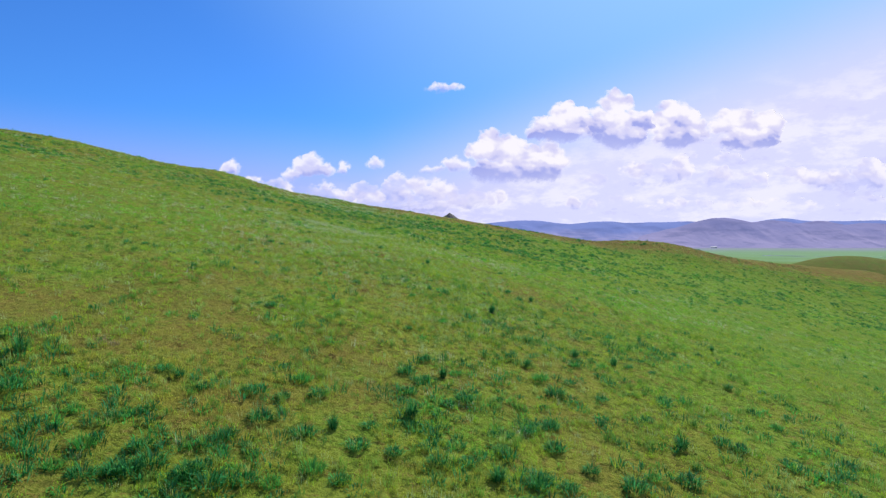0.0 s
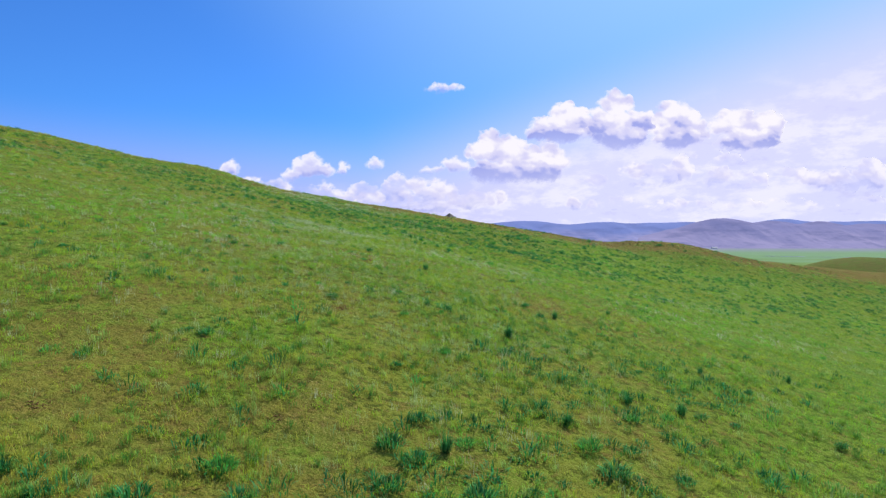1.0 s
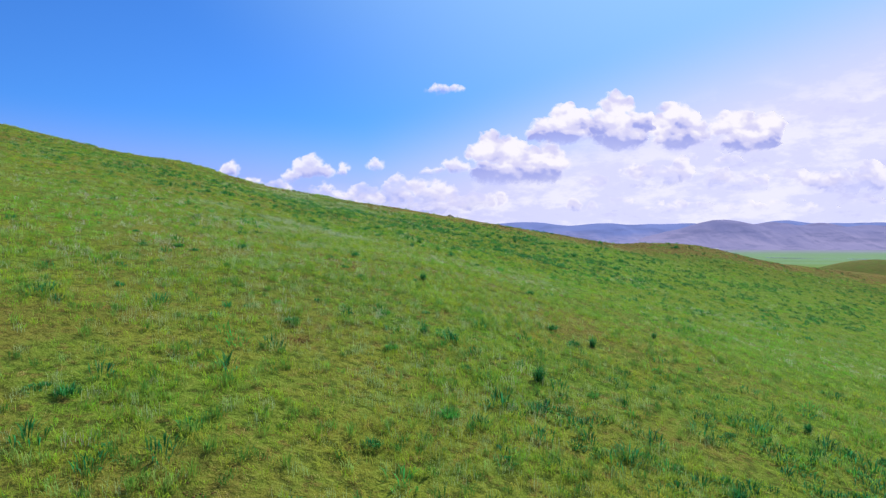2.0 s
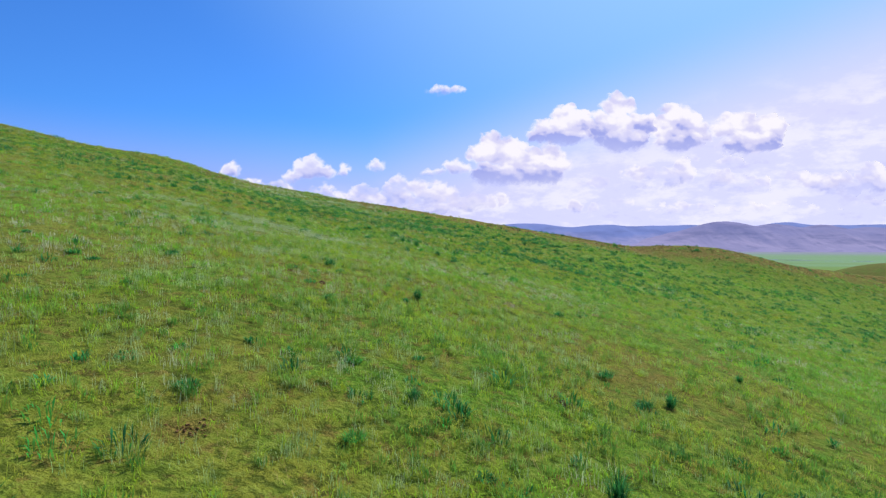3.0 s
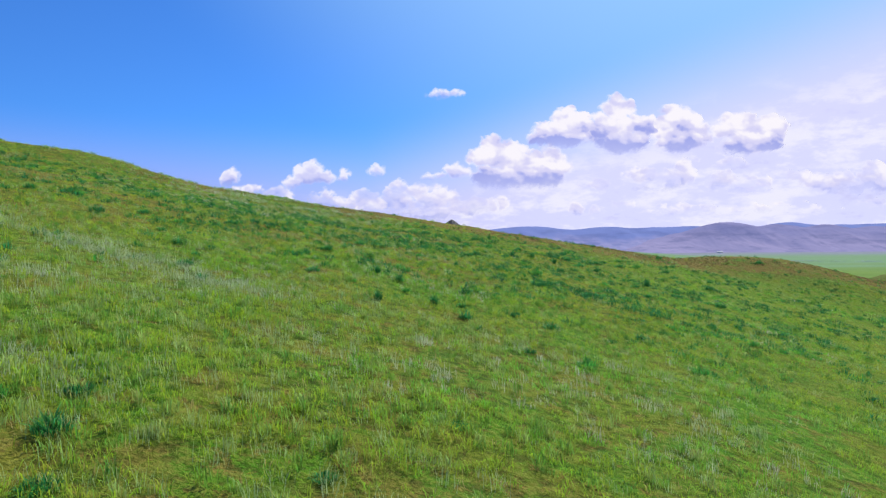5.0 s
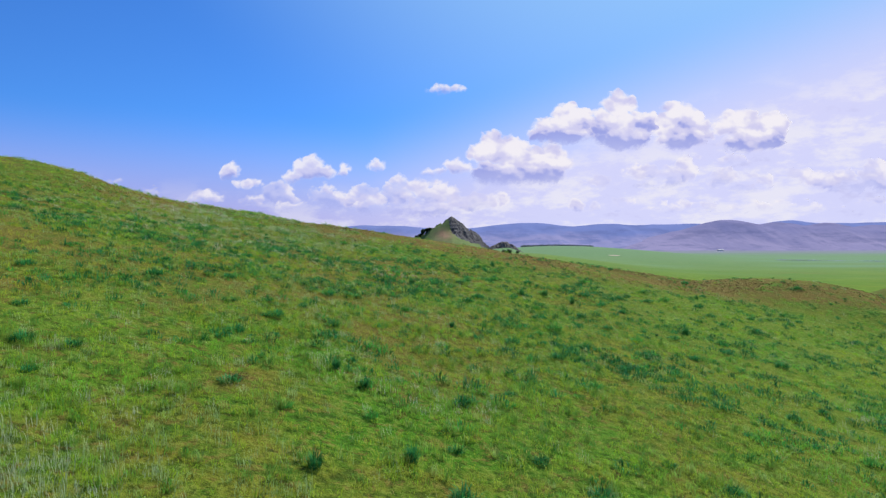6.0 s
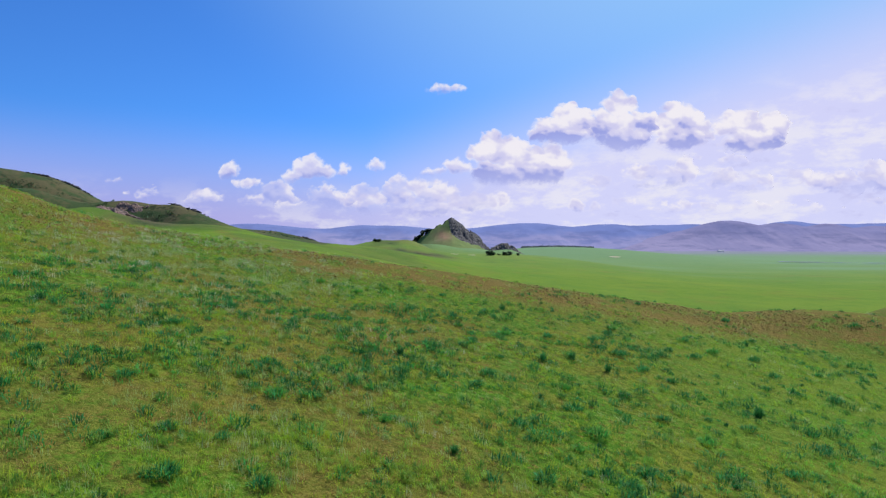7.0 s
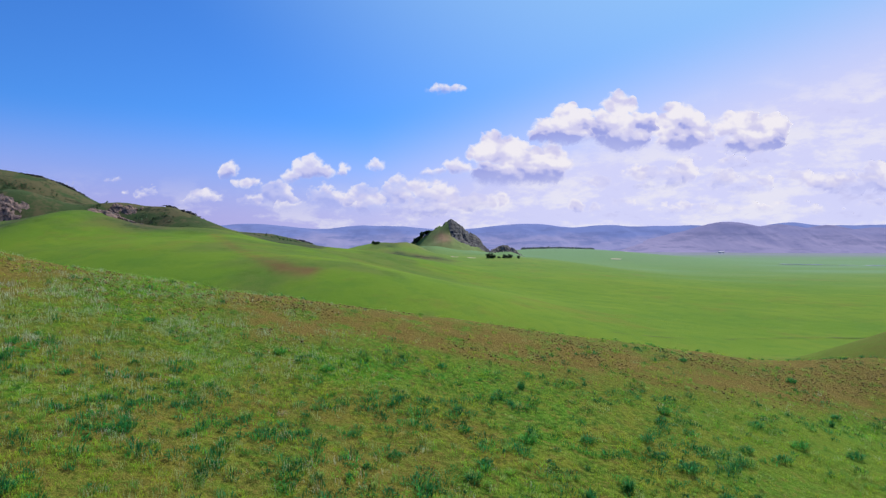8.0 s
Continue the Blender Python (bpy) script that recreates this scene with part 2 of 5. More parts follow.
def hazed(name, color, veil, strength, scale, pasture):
    """A far mountain side, the haze before it painted as bluish colour and glow."""
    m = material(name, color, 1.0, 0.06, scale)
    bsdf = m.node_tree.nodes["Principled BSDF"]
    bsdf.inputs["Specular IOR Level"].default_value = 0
    # pale pastures below, dark woods above, meeting raggedly
    tree = m.node_tree
    where = tree.nodes.new("ShaderNodeNewGeometry").outputs["Position"]
    split = node(tree, "ShaderNodeSeparateXYZ")
    tree.links.new(where, split.inputs[0])
    high = mathnode(tree, "ADD", split.outputs[2], mathnode(tree, "MULTIPLY", mathnode(tree, "SUBTRACT", noisetex(tree, where, 0.004, 6, 0.65), 0.5), 150.0))
    hsv = next(n for n in tree.nodes if n.bl_idname == "ShaderNodeHueSaturation")
    slopes = mix(tree, ramp(tree, high, 60.0, 120.0), pasture, color)
    streaks = tree.nodes.new("ShaderNodeMapping")
    streaks.inputs["Scale"].default_value = (0.006, 0.006, 0.03)
    tree.links.new(where, streaks.inputs[0])
    woods = ramp(tree, noisetex(tree, streaks.outputs[0], 1.0, 7, 0.68), 0.50, 0.60)
    slopes = mix(tree, mathnode(tree, "MULTIPLY", woods, 0.6), slopes, tuple(c * 0.55 for c in color))
    tree.links.new(slopes, hsv.inputs["Color"])
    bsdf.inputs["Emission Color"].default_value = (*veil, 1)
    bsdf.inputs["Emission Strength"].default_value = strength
    return m


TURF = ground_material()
SWARD = leafy("green_grass", (0.295, 0.460, 0.028), 0.15, 0.03, 0.5, tones=((0.378, 0.370, 0.052), (0.180, 0.495, 0.040)))
STRAW = leafy("dry_grass", (0.50, 0.40, 0.15), 0.3, 0.04, 0.5)
SILVER = leafy("feather_grass", (0.42, 0.56, 0.23), 0.2, 0.03, 0.5, tones=((0.30, 0.47, 0.16), (0.58, 0.62, 0.44)))
DRIFT = leafy("silver_grass", (0.47, 0.57, 0.34), 0.2, 0.03, 0.5, tones=((0.38, 0.51, 0.24), (0.56, 0.61, 0.44)))
STALK = leafy("grass_stalk", (0.31, 0.46, 0.055), 0.2, 0.04, 0.5, tones=((0.41, 0.40, 0.085), (0.23, 0.46, 0.10)))
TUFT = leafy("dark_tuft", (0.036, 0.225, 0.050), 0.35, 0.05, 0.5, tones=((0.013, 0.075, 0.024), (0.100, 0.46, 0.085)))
CLUMP = leafy("grass_clump", (0.185, 0.375, 0.046), 0.25, 0.05, 0.5, tones=((0.078, 0.230, 0.036), (0.36, 0.49, 0.12)))
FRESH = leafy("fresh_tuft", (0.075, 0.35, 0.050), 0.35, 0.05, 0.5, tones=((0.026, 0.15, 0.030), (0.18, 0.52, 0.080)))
LEAF = leafy("tree_leaf", (0.052, 0.094, 0.042), 0.35, 0.04)
# leaf colour greyed and blued by painted haze
FAR_LEAF = leafy("far_leaf", (0.150, 0.190, 0.195), 0.2, 0.04)
BARK = material("bark", (0.09, 0.065, 0.045), 0.9, 0.15, 6, 0.5)
CRAG = rock_material("dark_crag", (0.115, 0.105, 0.105), (0.032, 0.033, 0.040), 0.16)
STONE = rock_material("grey_stone", (0.19, 0.17, 0.15), (0.06, 0.057, 0.055), 0.2)
BOULDER = rock_material("brown_rock", (0.30, 0.19, 0.145), (0.080, 0.062, 0.062), 0.4)
CLOUD = cloud_material()
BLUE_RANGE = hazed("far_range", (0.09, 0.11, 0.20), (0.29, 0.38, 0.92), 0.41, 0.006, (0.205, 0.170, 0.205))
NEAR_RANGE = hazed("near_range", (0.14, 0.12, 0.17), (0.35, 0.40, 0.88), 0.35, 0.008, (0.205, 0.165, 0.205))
SAND = material("pale_sand", (0.52, 0.42, 0.31), 0.95, 0.1, 0.4)
PLASTER = material("white_plaster", (0.75, 0.73, 0.70), 0.8, 0.05, 0.5)
ROOFING = material("grey_roof", (0.62, 0.58, 0.58), 0.7, 0.06, 0.5)
CLOD = material("clod", (0.29, 0.205, 0.072), 0.95, 0.15, 2.0, 0, 0.35)
EARTH = material("bare_track", (0.075, 0.085, 0.025), 0.95, 0.15, 0.3)


# ---- shape helpers ----
def hashed(ix, iy, iz, seed):
    v = np.sin(ix * 127.1 + iy * 311.7 + iz * 74.7 + seed * 53.3) * 43758.5453
    return v - np.floor(v)


def value_noise(x, y, z=0.0, seed=0):
    """Smooth noise from 0 to 1 with a period of one metre."""
    x, y, z = np.broadcast_arrays(np.asarray(x, float), np.asarray(y, float), np.asarray(z, float))
    ix, iy, iz = np.floor(x), np.floor(y), np.floor(z)
    fx, fy, fz = x - ix, y - iy, z - iz
    fx, fy, fz = (f * f * (3 - 2 * f) for f in (fx, fy, fz))
    total = 0
    for dx in (0, 1):
        for dy in (0, 1):
            for dz in (0, 1):
                w = (fx if dx else 1 - fx) * (fy if dy else 1 - fy) * (fz if dz else 1 - fz)
                total = total + w * hashed(ix + dx, iy + dy, iz + dz, seed)
    return total


def fbm(x, y, z=0.0, octaves=4, seed=0, gain=0.5):
    total, size, amp = 0, 0, 1.0
    for i in range(octaves):
        f = 2.03 ** i
        total = total + amp * value_noise(np.asarray(x) * f + 7.3 * i, np.asarray(y) * f, np.asarray(z) * f, seed + i)
        size, amp = size + amp, amp * gain
    return total / size


def step(v, low, high):
    t = np.clip((v - low) / (high - low), 0, 1)
    return t * t * (3 - 2 * t)


def mesh_of(name, verts, faces, mat, smooth=False):
    """A mesh from arrays: verts (n, 3), faces (m, 3 or 4)."""
    verts, faces = np.asarray(verts, np.float32), np.asarray(faces, np.int32)
    me = bpy.data.meshes.new(name)
    k = faces.shape[1]
    me.vertices.add(len(verts))
    me.vertices.foreach_set("co", verts.ravel())
    me.loops.add(faces.size)
    me.loops.foreach_set("vertex_index", faces.ravel())
    me.polygons.add(len(faces))
    me.polygons.foreach_set("loop_start", np.arange(0, faces.size, k, dtype=np.int32))
    if smooth:
        me.polygons.foreach_set("use_smooth", np.ones(len(faces), bool))
    me.update(calc_edges=True)
    me.materials.append(mat)
    return me


def part(name, bm, mat, parent, label=""):
    """One mesh object under a thing or a part, from a bmesh."""
    me = bpy.data.meshes.new(name)
    bm.to_mesh(me)
    bm.free()
    me.materials.append(mat)
    ob = new(name, me)
    ob.parent = parent
    return tagged(ob, label)


def grid_faces(rows, cols):
    a = np.arange((rows - 1) * cols).reshape(rows - 1, cols)[:, :-1]
    return np.stack([a, a + 1, a + cols + 1, a + cols], -1).reshape(-1, 4)


# ---- the lie of the land ----
KNOLLS = [  # height, middle x and y, half widths x and y
    (1.45, -32.02, 102.7, 4.34, 13.72),
    (1.83, 33.21, 103.71, 11.81, 10.26),
    (1.69, -57.85, 91.19, 17.84, 19.88),
    (-0.93, 26.26, 103.23, 7.74, 11.43),
    (0.96, -0.7, 35.77, 15.61, 16.53),
    (-0.74, -15.24, 86.07, 15.83, 12.64),
    (0.64, 59.44, 100.85, 20.18, 20.05),
]
HILLS = [  # the same, for the hills beyond the crest
    (113.93, -480, 720, 170, 150),
    (16.68, -330, 690, 80, 100),
    (47.05, -262, 590, 50, 50),
    (42.17, -205, 560, 45, 60),
    (29.26, -150, 530, 45, 60),
    (2.67, -100, 515, 40, 45),
    (61.72, -330, 535, 60, 45),
    (44.7, -285, 425, 55, 50),
    (22.58, -218, 445, 34, 40),
    (-6.75, -150, 400, 45, 45),
    (33.75, -170, 430, 70, 60),
    (0.09, -200, 350, 110, 80),
    (16.94, -110, 400, 80, 90),
    (-6.5, -362, 730, 34, 60),
    (-3.5, -250, 587, 20, 40),
    (-4.61, -95, 458.8, 26.1, 28.0),
    (6.09, -115.5, 538.3, 26.6, 18.3),
    (-3.5, -154.1, 525, 30.2, 25.1),
]
MEADOW = [  # and for the raised meadow below them
    (18.8, -60, 310, 80, 80),
    (11.15, 10, 905, 70, 45),
    (12.95, -30, 880, 40, 50),
    (6.4, 0, 300, 70, 80),
    (21.19, -60, 500, 80, 90),
    (29.02, -75, 700, 60, 110),
    (9.44, 0, 640, 90, 130),
    (18.09, 80, 760, 130, 140),
    (5.03, 0, 420, 90, 110),
    (1.74, 60, 340, 70, 100),
    (7.57, 110, 520, 120, 130),
    (10.87, 40, 930, 150, 130),
    (26.43, 250, 1400, 260, 320),
    (24, 122, 190, 45, 38),
    (10, 88, 922, 17, 24),
    (5.0, -33, 706, 15, 30),
    (-1.6, -80, 700, 16, 40),
]
CREST = (100.96, 7.28, 0.46)


def near_hill(x, y):
    """The long slope that rises ahead and to the left, up to its crest."""
    u, v = np.clip(x, -78, 78) / 40.0, (np.clip(y, -25, 128) - 60) / 40.0
    z = 0.429 - 8.670 * u + 4.544 * v - 0.101 * u * u - 0.433 * u * v + 0.349 * v * v + 0.263 * u ** 3 - 0.137 * u * u * v + 1.338 * u * v * v + 0.482 * v ** 3
    crest = CREST[0] + CREST[1] * u + CREST[2] * u * u
    s = (y - crest) / 2.49
    z = z - np.where(s > 30, s, np.log1p(np.exp(np.minimum(s, 30)))) * 2.49 * 0.63
    for a, cx, cy, wx, wy in KNOLLS:
        z = z + a * np.exp(-((x - cx) / wx) ** 2 - ((y - cy) / wy) ** 2)
    return z - 0.22 * np.maximum(x - 78, 0)


def far_land(x, y):
    z = -25 + 0.01216 * np.clip(y - 300, -100, 3700)
    for a, cx, cy, wx, wy in HILLS + MEADOW:
        # the nearer hills run out gently towards the slope
        ease = np.where((y < cy) & (cx < -160) & (cy < 450), 2.4, 1.0)
        z = z + a * np.exp(-((x - cx) / wx) ** 2 - ((y - cy) / (wy * ease)) ** 2)
    return z


def land(x, y):
    """The height of the ground."""
    x, y = np.asarray(x, float), np.asarray(y, float)
    a, b = near_hill(x, y), far_land(x, y)
    out = step(y, 130, 330)
    b = b + out * step(b + 25 - 0.012 * (y - 300), 18, 60) * 5 * (fbm(x / 45, y / 45, 0, 5, 3) - 0.5)
    b = b + out * 0.9 * (fbm(x / 60, y / 60, 0, 3, 9) - 0.5)
    k = 1.5
    z = np.maximum(a, b) + k * np.log1p(np.exp(-np.abs(a - b) / k)) - k * np.exp(-np.abs(a - b) / k) * 0.6
    near = step(np.hypot(x, y - 50), 160, 90)
    return z + near * (0.26 * (fbm(x / 3.1, y / 3.1, 0, 3, 5) - 0.5) + 0.10 * (fbm(x / 0.8, y / 0.8, 0, 2, 6) - 0.5))


BANK = [(-129, 414), (-97, 353), (-83, 329), (-69, 308), (-59, 299), (-51, 297)]
WORN = [(-52, 671), (-26, 875), (-228, 393), (-171, 432), (-303, 500), (-43, 627), (-23, 637), (-8, 643)]
SCRAPES = [(-3.4, 21.3), (-3.5, 19.7), (-7.7, 18.7), (-3.5, 28.1), (-4.8, 39.0), (-3.7, 38.0), (0.7, 39.1), (2.0, 32.0), (-4.6, 57.5), (-4.5, 80.7)]


def spaced(fine_from, fine_to, fine, mid_to, mid, far_to, ratio):
    """Grid lines that lie close together near the walk and ever wider apart away from it."""
    lines = list(np.arange(fine_from, fine_to, fine)) + list(np.arange(fine_to, mid_to, mid))
    gap = mid
    while lines[-1] < far_to:
        gap *= ratio
        lines.append(lines[-1] + min(gap, 260))
    return np.array(lines)


def build_ground():
    xs = spaced(0, 30, 0.6, 80, 1.2, 5200, 1.035)
    xs = np.concatenate([-xs[:0:-1], xs])
    ys = np.concatenate([[-4500, -2500, -1400, -800, -450, -240, -120], np.arange(-60, 6, 3.0), spaced(6, 112, 0.6, 150, 1.5, 5600, 1.03)])
    x, y = (g.ravel() for g in np.meshgrid(xs, ys))
    z = land(x, y)
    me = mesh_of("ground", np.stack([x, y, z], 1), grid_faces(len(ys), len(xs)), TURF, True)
    u = x / 40
    crest = CREST[0] + CREST[1] * u + CREST[2] * u * u
    bare = 1.5 * step(y, crest - 13, crest - 7) * step(y, crest + 40, crest + 10) * np.maximum(step(x, -14, -8), 0.5 * step(x, -15, -22)) * (0.35 + 0.65 * step(fbm(x / 7, y / 5, 0, 4, 21), 0.36, 0.58))
    bare = np.maximum(bare, 0.40 * step(y, 36, 26) * step(x, 9, 1) * (y > 0) * step(fbm(x / 5, y / 5, 0, 4, 23), 0.38, 0.6))
    bare = np.maximum(bare, 0.45 * step(x, 6, -2) * step(y, 52, 62) * step(y, 92, 80) * step(x, 16, 6) * step(fbm(x / 4, y / 4, 0, 4, 27), 0.40, 0.6))
    for cx, cy in SCRAPES:
        bare = np.maximum(bare, 0.9 * np.exp(-((x - cx) / 0.3) ** 2 - ((y - cy) / 0.35) ** 2))
    # a worn bank of reddish earth that runs down across the meadow, and rubbed hilltops
    scar = 0.75 * np.exp(-((x + 40) / 22) ** 2 - ((y - 694) / 13) ** 2) + 0.5 * np.exp(-((x + 18) / 22) ** 2 - ((y - 628) / 8) ** 2)
    for (ax, ay), (bx, by) in zip(BANK, BANK[1:]):
        along = np.clip(((x - ax) * (bx - ax) + (y - ay) * (by - ay)) / ((bx - ax) ** 2 + (by - ay) ** 2), 0, 1)
        off = np.hypot(x - ax - (bx - ax) * along, (y - ay - (by - ay) * along) * 0.6)
        scar = np.maximum(scar, (0.55 + 0.45 * step(x, -84, -62)) * np.exp(-(off / (1.7 + 2.0 * step(x, -84, -60))) ** 2))
    bare = np.maximum(bare, 0.45 * step(y, 31, 35) * step(y, 46, 40) * step(np.abs(x), 14, 7) * step(fbm(x / 1.6, y / 1.6, 0, 4, 29), 0.44, 0.62))
    ridge = 1.2 * step(y, 452, 466) * step(y, 600, 570) * step(x, -152, -140) * step(x, -74, -86)
    mound = np.exp(-((x - 122) / 45) ** 2 - ((y - 190) / 38) ** 2)
    bare = np.maximum(bare, 0.6 * mound)
    rise = far_land(x, y) + 25 - 0.01216 * (y - 300)
    beyond = step(y - crest, 10, 30)
    worn = np.zeros_like(x)
    for cx, cy in WORN:
        worn = np.maximum(worn, np.exp(-((x - cx) / 14) ** 2 - ((y - cy) / 24) ** 2))
    fan = np.exp(-((x + 20) / 60) ** 2 - ((y - 610) / 30) ** 2)
    dry = beyond * np.clip(step(rise, 38, 52) * step(y, 400, 460) + 0.8 * fan * step(fbm(x / 20, y / 20, 0, 4, 33), 0.4, 0.6) + mound * 0.3 + worn * (0.4 + step(fbm(x / 18, y / 18, 0, 4, 43), 0.40, 0.6)) * 0.5 + ridge + 0.8 * np.exp(-((x + 285) / 60) ** 2 - ((y - 480) / 55) ** 2)
                            + 0.4 * step(fbm(x / 35, y / 35, 0, 5, 37), 0.47, 0.64) * step(x, 40, -20) * step(y, 720, 640), 0, 1)
    # haze painted in: paler with distance, in loose bands
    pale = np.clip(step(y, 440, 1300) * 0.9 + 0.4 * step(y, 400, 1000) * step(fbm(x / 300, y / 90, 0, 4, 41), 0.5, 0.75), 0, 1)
    for name, values in (("bare", np.clip(bare * 1.3, 0, 1)), ("lush", np.maximum(beyond, 0.6 * step(x, 3, 20) * step(y, 18, 40) * step(y, 98, 90))), ("pale", pale * beyond), ("dry", dry), ("scar", np.clip(scar * (0.75 + 0.65 * step(fbm(x / 9, y / 14, 0, 4, 53), 0.3, 0.55)), 0, 1)), ("meagre", np.clip(step(y, 38, 22) + 0.8 * step(x, -3, -12) * step(y, 80, 55), 0, 1) * (y > 0)), ("haze_blue", step(y + 500 * (fbm(x / 400, y / 150, 0, 4, 47) - 0.5), 1500, 2400))):
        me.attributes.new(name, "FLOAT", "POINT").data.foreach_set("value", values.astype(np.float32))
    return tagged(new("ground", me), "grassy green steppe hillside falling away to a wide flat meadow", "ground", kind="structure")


ground = build_ground()


# ---- far ranges, beyond the plain ----
EYE = np.array([0, 60, 9.0])  # the walk's end, about which far things are drawn in or set back
NEARER = 0.86  # the ranges as laid out, drawn in as a whole


def mountain_range(name, depth, base, peaks, x_from, x_to, mat, seed, label):
    """A long range: rows from its foot up over the crest and down behind, creased by gullies."""
    xs = np.linspace(x_from, x_to, 420)
    crest = np.full_like(xs, base)
    for cx, top, w in peaks:
        crest = np.maximum(crest, base + (top - base) * np.exp(-((xs - cx) / w) ** 2) ** 0.8)
    crest = np.convolve(np.pad(crest, 6, mode="edge"), np.ones(13) / 13, "valid")
    crest = 12 + (crest - 12) * step(xs, x_from, x_from + 260)
    crest = crest + 9 + 16 * (fbm(xs / 230, xs * 0, 0, 5, seed) - 0.5)
    ts = np.linspace(0, 1.25, 34)
    x, t = np.meshgrid(xs, ts)
    up = np.where(t < 1, step(t, -0.25, 1.08) ** 1.2, 1 - (t - 1) * 1.1)
    z0 = 12.0
    gully = (fbm(x / 130 + t * 0.8, t * 2.2, 0, 5, seed + 5) - 0.5) * 46 * np.sin(np.clip(t, 0, 1) * math.pi) * (crest[None] - z0) / 130
    z = z0 - 24 + (crest[None] - z0 + 24) * up + gully
    y = depth - 520 + 520 * t + 160 * (fbm(x / 500, t, 0, 3, seed + 9) - 0.5)
    verts = EYE + (np.stack([x.ravel(), y.ravel(), z.ravel()], 1) - EYE) * NEARER
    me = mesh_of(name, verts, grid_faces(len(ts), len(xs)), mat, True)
    return tagged(new(name, me), label, "mountain range", kind="structure")


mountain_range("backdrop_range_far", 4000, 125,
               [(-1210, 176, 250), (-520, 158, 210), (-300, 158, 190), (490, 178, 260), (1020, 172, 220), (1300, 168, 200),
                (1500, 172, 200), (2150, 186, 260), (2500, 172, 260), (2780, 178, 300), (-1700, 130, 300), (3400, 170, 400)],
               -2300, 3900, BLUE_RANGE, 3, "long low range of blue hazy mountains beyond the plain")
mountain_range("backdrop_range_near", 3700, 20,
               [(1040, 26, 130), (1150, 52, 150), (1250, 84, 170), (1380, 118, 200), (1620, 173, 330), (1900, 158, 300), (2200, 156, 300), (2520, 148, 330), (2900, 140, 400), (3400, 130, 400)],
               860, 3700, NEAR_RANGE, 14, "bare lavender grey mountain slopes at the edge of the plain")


def sphere_points(level):
    bm = bmesh.new()
    bmesh.ops.create_icosphere(bm, subdivisions=level, radius=1)
    v = np.array([p.co[:] for p in bm.verts])
    f = np.array([[p.index for p in q.verts] for q in bm.faces])
    bm.free()
    return v, f


# ---- clouds ----
CLOUD_DEPTH = 4300.0  # laid out at this depth, then set back as a whole
SET_BACK = 1.13
BIG = "large white cumulus cloud with a flat bluish grey base"
SMALL = "small white puffy cloud in the blue sky"
LOW = "low white cumulus bank above the far mountains"


